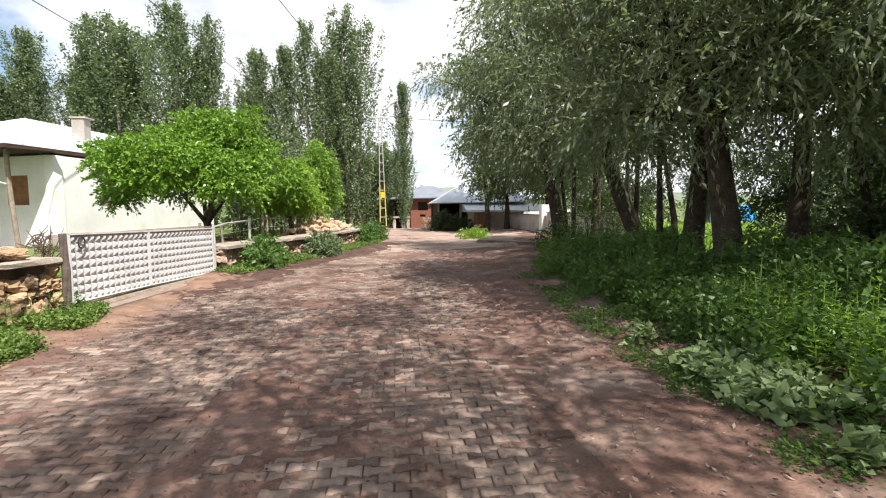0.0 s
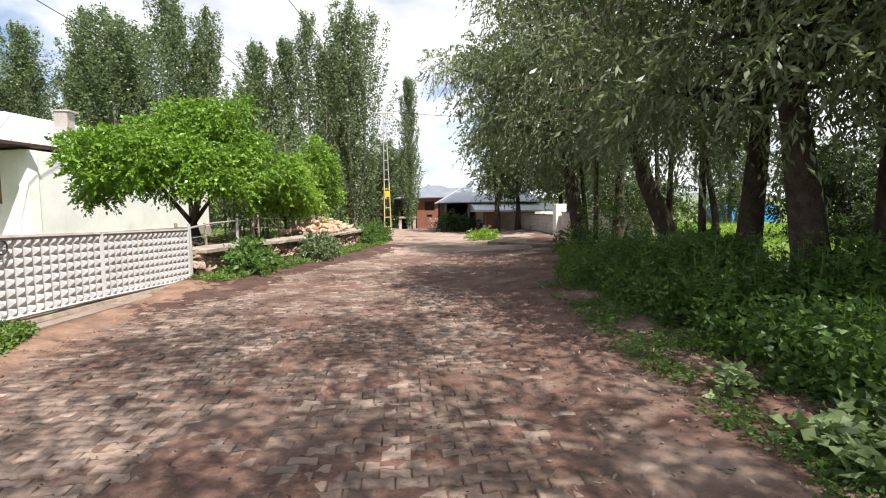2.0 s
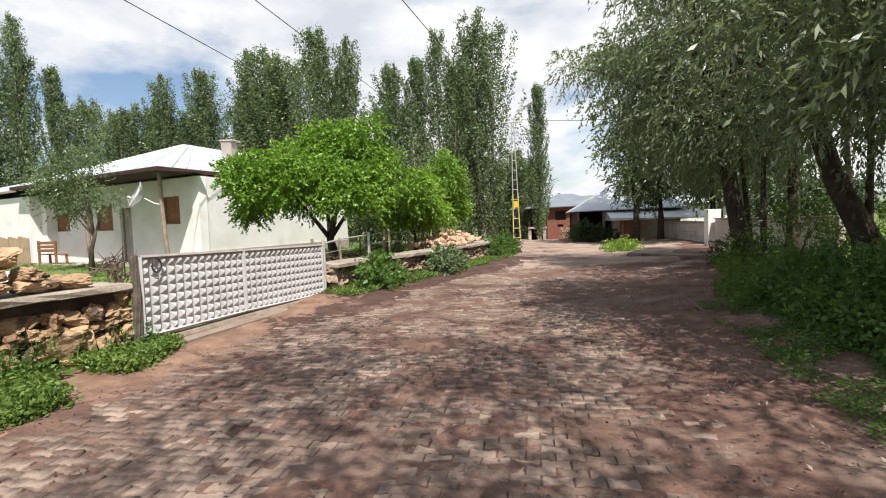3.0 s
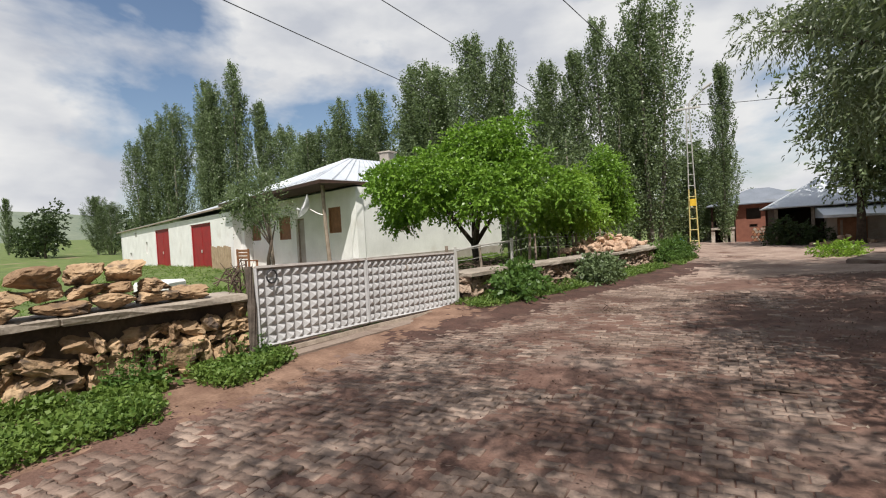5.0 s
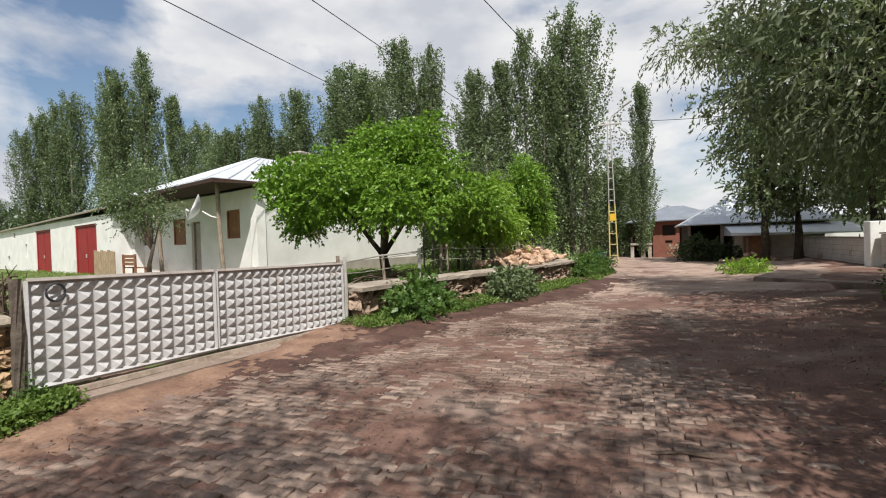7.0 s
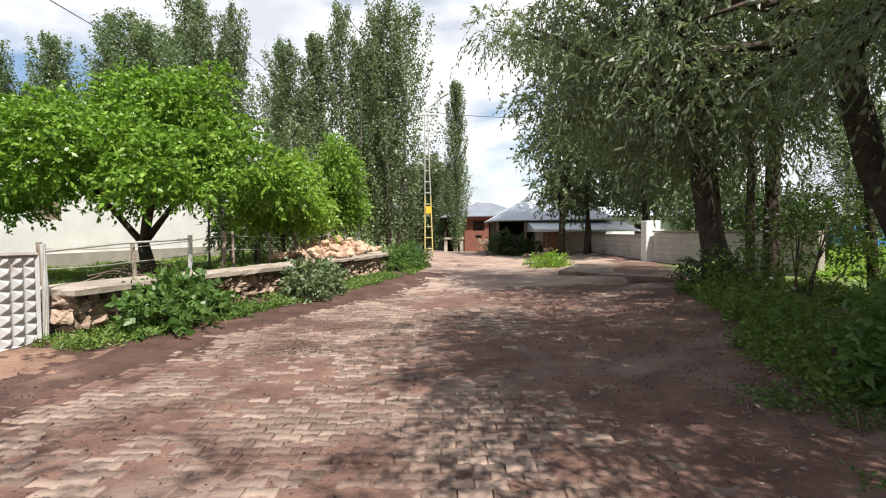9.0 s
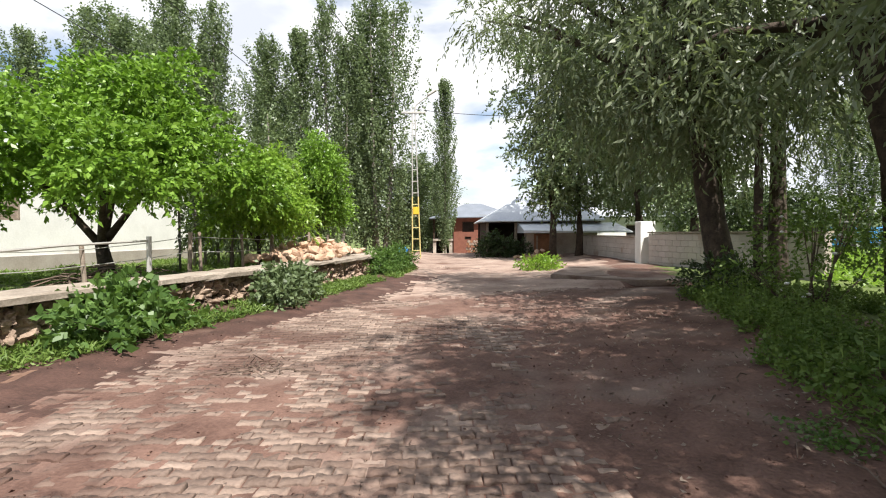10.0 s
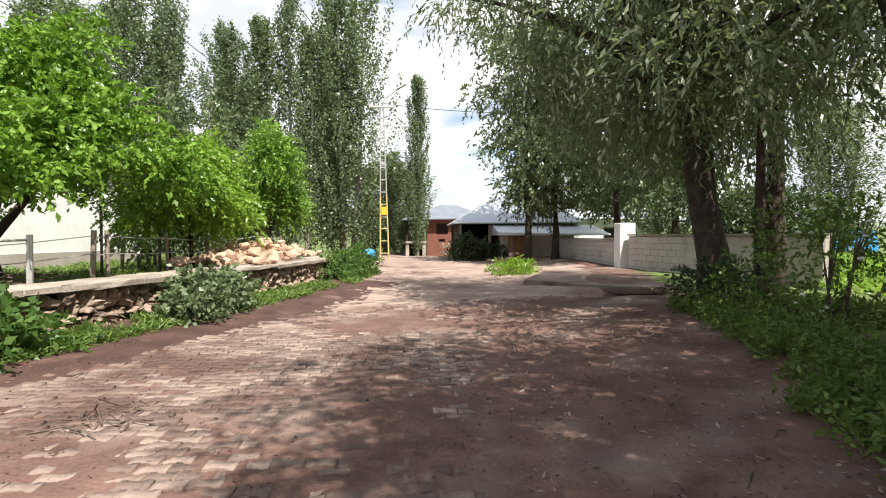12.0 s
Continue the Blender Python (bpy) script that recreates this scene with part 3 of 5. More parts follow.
def gate():
    a, c, e = Vector((-4.83, 8.26, 0)), Vector((-4.70, 10.5, 0)), Vector((-4.45, 13.3, 0))
    g = thing("gate", "closed pale grey sheet metal double gate with embossed pyramid pattern", "gate")
    tops = {0: 1.35, 1: 1.30, 2: 1.25}
    lows = {0: 0.20, 1: 0.15, 2: 0.06}
    for i, (p, q) in enumerate(((a, c), (c, e))):
        d = (q - p).normalized()
        n = Vector((d.y, -d.x, 0))
        length = (q - p).length
        cols, rows = (14 if i == 0 else 17), 8
        bm = bmesh.new()

        def point(s, w, out):
            lo, hi = lows[i] * (1 - s) + lows[i + 1] * s, tops[i] * (1 - s) + tops[i + 1] * s
            return p + d * (0.02 + s * (length - 0.04)) + n * out + Vector((0, 0, lo + 0.04 + w * (hi - lo - 0.08)))

        grid = [[bm.verts.new(point(k / cols, j / rows, 0)) for j in range(rows + 1)] for k in range(cols + 1)]
        for k in range(cols):
            for j in range(rows):
                c4 = (grid[k][j], grid[k + 1][j], grid[k + 1][j + 1], grid[k][j + 1])
                inner = [bm.verts.new(point((k + u) / cols, (j + w) / rows, 0.004)) for u, w in ((0.08, 0.08), (0.92, 0.08), (0.92, 0.92), (0.08, 0.92))]
                peak = bm.verts.new(point((k + 0.5) / cols, (j + 0.5) / rows, 0.046))
                for s in range(4):
                    bm.faces.new((c4[s], c4[(s + 1) % 4], inner[(s + 1) % 4], inner[s]))
                    bm.faces.new((inner[s], inner[(s + 1) % 4], peak))
        bmesh.ops.recalc_face_normals(bm, faces=bm.faces)
        sheet = part("leaf", bm, M_GATE, g, "embossed pale grey sheet")
        for s0, s1, name in (((0, 0), (1, 0), "bottom_rail"), ((0, 1), (1, 1), "top_rail"), ((0, 0), (0, 1), "stile"), ((1, 0), (1, 1), "stile")):
            part(name, tube([point(*s0, 0.01), point(*s1, 0.01)], 0.032, 4), M_RAIL if name == "top_rail" else M_GATE, sheet)
    for p, z0, z1, r, mat in ((a + Vector((-0.02, -0.06, 0)), 0.0, 1.34, 0.06, M_OLDPOST), (e + Vector((0.02, 0.06, 0)), -0.05, 1.34, 0.035, M_STEEL)):
        part("post", tube([(p.x, p.y, z0), (p.x + 0.02, p.y, z1 * 0.6), (p.x, p.y, z1)], [r * 1.1, r, r * 0.9], 8), mat, g)
    ring = [(a.x + 0.07, a.y + 0.25 + 0.09 * math.cos(k * math.tau / 14), 1.18 + 0.09 * math.sin(k * math.tau / 14)) for k in range(15)]
    part("ground_beam", tube([(a.x + 0.10, a.y, 0.13), (c.x + 0.1, c.y, 0.09), (e.x + 0.1, e.y, 0.04)], 0.06, 6), M_WOOD, g, "rotting grey timber beam")
    part("pull_ring", tube(ring, 0.012, 6), M_CABLE, g, "dark iron pull ring")
    tagged(part("gate_sill", prism([(-4.95, 8.1), (-4.50, 8.15), (-4.12, 13.2), (-4.55, 13.4)], -0.1, 0.05, [0.15, 0.10, 0.03, 0.05]), M_SLAB), "worn concrete threshold under the gate", "threshold", kind="structure")


gate()

# ---- stone walls ----


def stone_wall(name, line, height, deep, label, seed, coping=(0.16, 0.12), size=0.30, z0=-0.05, facing=1.0, rubble=None, band=0.0):
    """A rubble wall along a line of plan points: a mortar core, stones on its road side, and a concrete coping."""
    rng = random.Random(seed)
    rubble = rubble or M_STONE
    w = thing(name, label, "wall", kind="structure")
    meshes = [rock_mesh(seed * 50 + k, 1, 1, 1, 0.42) for k in range(18)]
    for me in meshes:
        me.materials.append(rubble)
    over, thick = coping
    pts = [Vector((*p, 0)) for p in line]
    for a, b in zip(pts, pts[1:]):
        d = (b - a).normalized()
        n = Vector((d.y, -d.x, 0)) * facing
        length = (b - a).length
        poly = [a - n * 0.11, b - n * 0.11, b - n * deep, a - n * deep]
        part("core", prism([(v.x, v.y) for v in poly], z0, height - thick), M_MORTAR, w)
        z = z0 + 0.02
        while z < height - thick - band - 0.06:
            hgt = min(rng.uniform(0.45, 1.15) * size, height - thick - band - z + 0.03)
            u = rng.uniform(-0.05, 0.1)
            while u < length:
                wid = size * (0.42 + 1.35 * rng.random() ** 1.7)
                at = a + d * (u + wid / 2) - n * rng.uniform(0.04, 0.11)
                ob = part("stone", rng.choice(meshes), rubble, w)
                hh = hgt * rng.uniform(0.8, 1.3)
                ob.matrix_basis = Matrix.LocRotScale((at.x, at.y, z + rng.uniform(-0.04, 0.03)), Euler((rng.uniform(-0.2, 0.2), rng.uniform(-0.3, 0.3), math.atan2(d.y, d.x) + rng.uniform(-0.15, 0.15) + rng.choice((0, math.pi)))), (wid * 1.04, 0.26, hh))
                u += wid * rng.uniform(0.82, 0.98)
            z += hgt * 0.8
        for _ in range(int(length * 14)):
            small = rng.uniform(0.06, 0.13)
            at = a + d * rng.uniform(0, length) - n * 0.06
            ob = part("stone", rng.choice(meshes), rubble, w)
            ob.matrix_basis = Matrix.LocRotScale((at.x, at.y, rng.uniform(z0, height - thick - band * 0.6 - small)), Euler((rng.uniform(-0.5, 0.5), rng.uniform(-0.5, 0.5), rng.uniform(0, 6.3))), (small * 1.5, 0.2, small))
    a, d = pts[0], (pts[1] - pts[0]).normalized()
    n = Vector((d.y, -d.x, 0)) * facing
    z = z0 + 0.02
    while z < height - thick - 0.05:
        hgt = rng.uniform(0.7, 1.0) * size
        for k in range(2):
            at = a - n * (0.08 + 0.26 * k) + d * rng.uniform(0.02, 0.08)
            ob = part("stone", rng.choice(meshes), rubble, w)
            ob.matrix_basis = Matrix.LocRotScale((at.x, at.y, z), Euler((rng.uniform(-0.15, 0.15), rng.uniform(-0.15, 0.15), math.atan2(n.y, n.x) + rng.uniform(-0.2, 0.2))), (0.34, 0.26, min(hgt, height - thick - z + 0.03)))
        z += hgt * 0.85
    for a, b in zip(pts, pts[1:]):
        d = (b - a).normalized()
        n = Vector((d.y, -d.x, 0)) * facing
        length, s = (b - a).length, 0.0
        while s < length - 0.05:
            run = min(rng.uniform(1.6, 2.6), length - s)
            q = [a + d * s + n * (over + rng.uniform(-0.03, 0.03)), a + d * (s + run) + n * (over + rng.uniform(-0.03, 0.03)), a + d * (s + run) - n * (deep + 0.1), a + d * s - n * (deep + 0.1)]
            bm = prism([(v.x, v.y) for v in q], height - thick * rng.uniform(0.85, 1.1), height + rng.uniform(-0.008, 0.008))
            bmesh.ops.bevel(bm, geom=list(bm.edges), offset=0.018, segments=1, affect="EDGES")
            bmesh.ops.subdivide_edges(bm, edges=[e for e in bm.edges if e.calc_length() > 0.5], cuts=6)
            for v in bm.verts:
                v.co += Vector((rng.uniform(-1, 1), rng.uniform(-1, 1), rng.uniform(-1, 1))) * 0.012
            part("coping", bm, M_COPING, w, "weathered pale concrete coping")
            s += run + 0.003
    return w


stone_wall("wall_west", [(-4.93, 8.19), (-5.35, 6.2), (-6.0, 2.8)], 0.98, 0.55, "rubble stone wall with concrete coping beside the gate", 3, (0.12, 0.09), 0.31, facing=-1.0, band=0.15)
stone_wall("wall_north", [(-4.25, 13.45), (-3.55, 16.2), (-2.6, 19.2), (-1.55, 23.4), (-1.35, 27.0)], 0.76, 0.55, "low rubble stone wall with concrete coping along the road", 5, (0.14, 0.10), 0.25, rubble=M_PINKRUBBLE)


def loose_rocks():
    """Big flat rocks stacked dry on the coping of the west wall."""
    rng = random.Random(12)
    ux, uy = -0.18, -0.98
    z = 0.98
    for layer, (hgt, lo, hi) in enumerate(((0.20, 0.36, 4.2), (0.17, 0.80, 4.2), (0.30, 1.05, 4.2))):
        s = lo
        while s < hi:
            wid = rng.uniform(0.32, 0.62) * (1.25 if layer == 2 else 1.0)
            h = hgt * rng.uniform(0.85, 1.05)
            me = rock_mesh(400 + layer * 40 + int(s * 10), wid, rng.uniform(0.40, 0.55), h, 0.2, 4)
            me.materials.append(M_STONE)
            ob = tagged(part("rock", me, M_STONE), "rough tan rock stacked on the wall coping", "rock", "rocks stacked on the wall")
            off = 0.16 + layer * 0.04
            ob.matrix_basis = pose(-5.0 + ux * (s + wid / 2) - 0.98 * off, 8.12 + uy * (s + wid / 2) + 0.18 * off, z - 0.015 * layer, 0, 0, math.degrees(math.atan2(uy, ux)) + rng.uniform(-8, 8))
            s += wid * rng.uniform(0.88, 0.98)
        z += hgt * 0.88


loose_rocks()
pb = box((-0.3, -0.28, -0.02), (0.3, 0.28, 1.0), 0.04, pose(-7.5, 8.6, 0.12, 0, 0, 25))
tagged(part("stone_block", pb, M_WHITE), "pale squared stone block standing behind the wall", "stone")


def rock_heap(name, label, centre, size, count, seed, material, z0):
    """A heap of quarried stones."""
    rng = random.Random(seed)
    t = thing(name, label, "stones", centre)
    meshes = [rock_mesh(seed * 30 + k, 1, 1, 1, 0.2, 2) for k in range(7)]
    for me in meshes:
        me.materials.append(material)
    lx, ly, lz = size
    for _ in range(count):
        u, v = rng.uniform(-1, 1), rng.uniform(-1, 1)
        top = lz * max(0.0, 1 - 0.75 * (u * u * 0.9 + v * v))
        s = rng.uniform(0.13, 0.30)
        ob = part("stone", rng.choice(meshes), material, t)
        ob.matrix_basis = Matrix.LocRotScale((u * lx / 2, v * ly / 2, z0 + max(0, top * rng.uniform(0.3, 1.0) - s * 0.5)), Euler((rng.uniform(-0.5, 0.5), rng.uniform(-0.5, 0.5), rng.uniform(0, 6.3))), (s * 1.3, s, s * 0.75))
    part("core", prism([(math.cos(k) * lx * 0.40, math.sin(k) * ly * 0.36) for k in (i * math.tau / 10 for i in range(10))], -0.75, lz * 0.35), material, t)


rock_heap("stone_heap", "heap of pinkish quarried stones behind the low wall", (-3.15, 23.2, 0.75), (2.2, 6.2, 0.6), 170, 21, M_ROCK, 0.0)
rock_heap("stone_heap", "small heap of pinkish stones by the shed", (6.0, 34.8, 0.02), (2.6, 1.2, 0.5), 35, 22, M_ROCK, 0.0)

# ---- fence behind the low wall ----


def fence():
    f = thing("fence", "makeshift fence of grey posts with thin wire rails", "fence")
    places = [(-4.95, 14.0, 1.35), (-5.2, 16.4, 1.3), (-4.55, 18.5, 1.5), (-4.4, 18.75, 1.5), (-4.1, 20.3, 1.45), (-3.9, 21.6, 1.4), (-3.7, 23.0, 1.4), (-3.6, 24.4, 1.5), (-3.4, 26.2, 1.4)]
    rng = random.Random(4)
    for x, y, h in places:
        part("post", tube([(x, y, 0.1), (x + rng.uniform(-0.05, 0.05), y + rng.uniform(-0.05, 0.05), h)], rng.uniform(0.03, 0.05), 7), M_WOOD, f)
    part("pipe_rail", tube([(-4.46, 13.38, 1.24), (-4.7, 15.2, 1.30), (-4.62, 17.2, 1.34)], 0.022, 6), M_STEEL, f, "pale bent steel pipe")
    part("post", tube([(-4.62, 17.2, 0.1), (-4.60, 17.2, 1.42)], 0.045, 7), M_STEEL, f)
    for h in (0.93, 0.72):
        for (x0, y0, a), (x1, y1, b) in zip(places, places[1:]):
            part("rail", tube([(x0, y0, a * h), ((x0 + x1) / 2, (y0 + y1) / 2, (a + b) / 2 * h - 0.02), (x1, y1, b * h)], 0.008, 5), M_STEEL, f)


fence()

# ---- lamp pole and wires ----


def lamp_pole():
    x, y = -0.6, 35.0
    t = thing("street_lamp", "tall lattice lamp pole, yellow painted below and pale above", "lamp post", (x, y, 0.0))
    h = 8.2

    def rail(s, z):
        w = 0.15 * (1 - z / h) + 0.07
        return Vector((s * w - 0.012 * z, 0, z))

    for s in (-1, 1):
        part("rail", tube([rail(s, -0.05), rail(s, 3.4)], 0.035, 4), M_PALEYELLOW, t)
        part("rail", tube([rail(s, 3.4), rail(s, h)], 0.03, 4), M_STEEL, t)
    z = 0.5
    while z < h:
        part("rung", tube([rail(-1, z), rail(1, z)], 0.022, 4), M_PALEYELLOW if z < 3.3 else M_STEEL, t)
        z += 0.62
    part("number_plate", box((-0.16, -0.08, 2.45), (0.16, -0.06, 2.85), 0.01), M_YELLOW, t)
    part("arm", tube([rail(1, h - 0.2), (0.05, 0, h + 0.1), (0.45, 0, h + 0.4), (0.75, 0, h + 0.62)], 0.035, 6), M_STEEL, t)
    part("lamp_head", box((-0.05, -0.1, -0.04), (0.5, 0.1, 0.07), 0.03, pose(0.72, 0, h + 0.62, 0, -30, 0)), M_STEEL, t)
    part("crossarm", box((-0.75, -0.05, h - 0.35), (0.55, 0.05, h - 0.25), 0.01), M_STEEL, t)
    for k in (-0.6, -0.2, 0.4):
        part("insulator", tube([(k, 0, h - 0.25), (k, 0, h - 0.08)], [0.05, 0.03], 8), M_DISH, t)


lamp_pole()


def wire(a, b, sag):
    a, b = Vector(a), Vector(b)
    path = [a.lerp(b, k / 24) - Vector((0, 0, sag * 4 * (k / 24) * (1 - k / 24))) for k in range(25)]
    tagged(part("overhead_wire", tube(path, 0.016, 4), M_CABLE), "dark overhead power wire", "wire", "overhead wires")


wire((-1.1, 35.0, 8.1), (-5.6, -6.0, 8.3), 0.15)
wire((-6.4, 42.0, 8.2), (-7.6, -8.0, 8.2), 0.2)
wire((-10.9, 42.0, 8.2), (-10.0, -8.0, 8.2), 0.2)
wire((-0.8, 35.0, 8.1), (9.0, 35.5, 7.9), 0.25)

# ---- far buildings ----


def shed():
    s = thing("shed", "open timber shed with a pale sheet metal hip roof", "shed")
    x0, x1, y0, y1, e = 3.0, 10.4, 37.4, 43.0, 2.1
    bm = bmesh.new()
    vs = [bm.verts.new(p) for p in ((x0, y0, e), (x1, y0, e + 0.08), (x1, y1, e + 0.1), (x0, y1, e), (7.0, 40.2, 4.45), (8.0, 40.2, 4.45))]
    for f in ((0, 1, 5, 4), (1, 2, 5), (2, 3, 4, 5), (3, 0, 4)):
        bm.faces.new([vs[k] for k in f])
    bmesh.ops.recalc_face_normals(bm, faces=bm.faces)
    bmesh.ops.solidify(bm, geom=bm.faces, thickness=0.06)
    part("roof", bm, M_ROOF, s, "pale sheet metal hip roof")
    # ceiling and inner walls coloured near black for the shed's unlit inside
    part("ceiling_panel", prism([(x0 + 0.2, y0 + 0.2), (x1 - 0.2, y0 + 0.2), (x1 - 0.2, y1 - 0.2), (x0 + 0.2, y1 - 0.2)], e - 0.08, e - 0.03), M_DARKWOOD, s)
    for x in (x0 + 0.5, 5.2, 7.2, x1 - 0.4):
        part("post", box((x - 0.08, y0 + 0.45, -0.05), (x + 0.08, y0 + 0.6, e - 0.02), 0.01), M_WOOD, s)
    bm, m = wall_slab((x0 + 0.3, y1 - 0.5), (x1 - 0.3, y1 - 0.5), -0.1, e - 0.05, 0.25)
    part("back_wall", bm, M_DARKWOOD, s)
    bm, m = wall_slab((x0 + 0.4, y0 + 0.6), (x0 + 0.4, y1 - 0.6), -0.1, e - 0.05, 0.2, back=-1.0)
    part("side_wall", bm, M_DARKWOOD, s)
    part("low_fence", box((x0 + 0.6, y0 + 0.35, -0.05), (7.0, y0 + 0.42, 0.55), 0.01), M_DARKWOOD, s)


def small_shed():
    s = thing("lean_to", "small timber lean-to with a grey metal roof", "shed")
    part("front_wall", prism([(5.6, 36.4), (9.5, 36.2), (9.5, 37.2), (5.6, 37.3)], -0.05, 1.55), M_CONC, s)
    part("wooden_door", box((6.0, 36.2, 0.0), (7.2, 36.34, 1.35), 0.01), M_BROWN, s)
    part("brace", box((6.1, 36.16, 0.1), (6.2, 36.2, 1.25), 0.01), M_WOOD, s)
    bm = prism([(5.3, 35.4), (11.2, 35.2), (11.2, 38.0), (5.3, 38.0)], 1.4, 1.6, [1.55, 1.45, 2.0, 2.05])
    part("roof", bm, M_ROOF, s, "grey sheet metal roof")


def white_house():
    s = thing("outbuilding", "pale rendered outbuilding with sheet metal roof behind the wall", "house")
    bm, m = wall_slab((9.8, 41.0), (16.0, 40.0), -0.1, 2.4, 0.3, [(3.0, 3.8, 1.0, 1.9)])
    part("front_wall", bm, M_WHITE, s)
    opening_fill(s, m, (3.0, 3.8, 1.0, 1.9), "window", M_DARK, 0.1, M_WOOD, "dark window")
    part("roof", prism([(9.3, 40.5), (16.5, 39.5), (16.5, 46), (9.3, 46)], 2.4, 2.5, [2.42, 2.42, 3.3, 3.3]), M_ROOF, s)


def brick_house():
    s = thing("brick_house", "unfinished red brick house with a pale metal roof", "house")
    holes = [(0.75, 1.75, 1.5, 2.4), (0.95, 1.5, 0.85, 1.1)]
    bm, m = wall_slab((1.8, 51.05), (6.6, 50.8), -0.7, 2.75, 0.3, holes)
    part("front_wall", bm, M_BRICK, s)
    for hole in holes:
        opening_fill(s, m, hole, "window", M_DARK, 0.12, M_DARKWOOD, "unglazed dark window")
    bm, m = wall_slab((1.8, 51.36), (1.8, 57.0), -0.7, 2.75, 0.3, back=-1.0)
    part("side_wall", bm, M_BRICK, s)
    part("porch_slab", box((0.0, 51.0, 0.75), (1.75, 56, 0.92), 0.01), M_CONC, s)
    # near-black panel stands in for the shade deep in the porch
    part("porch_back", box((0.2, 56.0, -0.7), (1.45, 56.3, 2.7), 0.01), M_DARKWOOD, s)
    for x in (0.15, 1.0, 1.55):
        part("post", box((x - 0.14, 51.1, -0.7), (x + 0.14, 51.35, 0.745), 0.01), M_CONC, s)
    for x in (0.12, 0.75):
        part("upper_post", box((x - 0.07, 51.1, 0.925), (x + 0.07, 51.25, 2.7), 0.01), M_DARKWOOD, s)
    bm = bmesh.new()
    vs = [bm.verts.new(p) for p in ((-0.3, 50.4, 2.72), (7.2, 50.3, 2.85), (7.2, 58, 2.85), (-0.3, 58, 2.72), (3.0, 54, 4.1), (4.4, 54, 4.1))]
    for f in ((0, 1, 5, 4), (1, 2, 5), (2, 3, 4, 5), (3, 0, 4)):
        bm.faces.new([vs[k] for k in f])
    bmesh.ops.recalc_face_normals(bm, faces=bm.faces)
    bmesh.ops.solidify(bm, geom=bm.faces, thickness=0.08)
    part("roof", bm, M_SHADEROOF, s)


shed()
small_shed()
white_house()
brick_house()

# ---- block wall and culvert slab on the far right ----


def block_wall():
    w = thing("wall_east", "pale concrete block wall with a taller white pillar", "wall", kind="structure")
    rng = random.Random(8)
    runs = [((8.55, 36.0), (8.4, 27.0), 1.22), ((8.35, 26.3), (8.9, 23.2), 1.38), ((8.9, 23.2), (9.6, 19.5), 1.38)]
    bw, bh = 0.40, 0.20
    cube = bpy.data.meshes.new("block")
    bm = box((0, 0, 0), (1, 1, 1), 0.0)
    bmesh.ops.bevel(bm, geom=list(bm.edges), offset=0.03, segments=1, affect="EDGES")
    bm.to_mesh(cube)
    bm.free()
    cube.materials.append(M_BLOCK)
    for a, b, top in runs:
        a, b = Vector((*a, 0)), Vector((*b, 0))
        d = (b - a).normalized()
        ang = math.atan2(d.y, d.x)
        length, z, row = (b - a).length, -0.05, 0
        while z < top - 0.05:
            s = -bw / 2 * (row % 2)
            while s < length - 0.02:
                u0, u1 = max(s, 0), min(s + bw, length)
                p = a + d * u0
                ob = part("block", cube, M_BLOCK, w)
                ob.matrix_basis = Matrix.LocRotScale((p.x, p.y, z), Euler((0, 0, ang)), (u1 - u0 - 0.007, 0.2 + rng.uniform(-0.004, 0.004), min(bh, top - z) - 0.009))
                s += bw
            z += bh
            row += 1
        n = Vector((-d.y, d.x, 0))
        q = [a + n * 0.02, b + n * 0.02, b + n * 0.18, a + n * 0.18]
        part("joint_mortar", prism([(v.x, v.y) for v in q], -0.06, top - 0.01), M_CONC, w)
        q = [a - n * 0.05, b - n * 0.05, b + n * 0.25, a + n * 0.25]
        part("coping", prism([(v.x, v.y) for v in q], top, top + 0.05), M_COPING, w)
    part("pillar", box((8.1, 26.42, -0.05), (8.65, 26.95, 1.82), 0.02), M_WHITE, w, "white rendered pillar")


block_wall()
slab = prism([(3.9, 22.4), (5.2, 25.6), (8.2, 26.0), (8.3, 21.4), (6.6, 20.3), (5.6, 20.4)], 0.08, 0.24)
bmesh.ops.bevel(slab, geom=list(slab.edges), offset=0.03, segments=2, affect="EDGES")
sl = tagged(part("culvert_slab", slab, M_SLAB), "worn concrete slab over a roadside drain", "slab")
part("side_wall", box((5.0, 20.9, -0.15), (5.4, 25.0, 0.08), 0.02), M_CONC, sl)
part("side_wall", box((7.7, 21.3, -0.15), (8.0, 25.0, 0.08), 0.02), M_CONC, sl)
part("back_wall", box((5.4, 24.0, -0.15), (7.7, 24.3, 0.08), 0.02), M_DARK, sl)

# ---- plants ----


def leaf_quads(base, way, length, width, rng, flat=0.0, bend=0.12):
    """Arrays for many leaves, each one folded four-cornered blade. base, way: (n, 3); length, width: (n,)."""
    n = len(base)
    side = rng.normal(size=(n, 3))
    if flat:
        side[:, 2] *= 1 - flat
    side -= way * (side * way).sum(1, keepdims=True)
    side /= np.linalg.norm(side, axis=1, keepdims=True) + 1e-9
    up = np.cross(side, way)
    mid = base + way * (length * 0.45)[:, None] + up * (length * bend)[:, None]
    s = side * (width * 0.5)[:, None]
    verts = np.stack([base, mid + s, base + way * length[:, None], mid - s], 1).reshape(-1, 3)
    return verts, np.arange(4 * n).reshape(n, 4)


def join_quads(sets):
    vs, fs, k = [], [], 0
    for v, f in sets:
        vs.append(v)
        fs.append(f + k)
        k += len(v)
    return np.concatenate(vs), np.concatenate(fs)


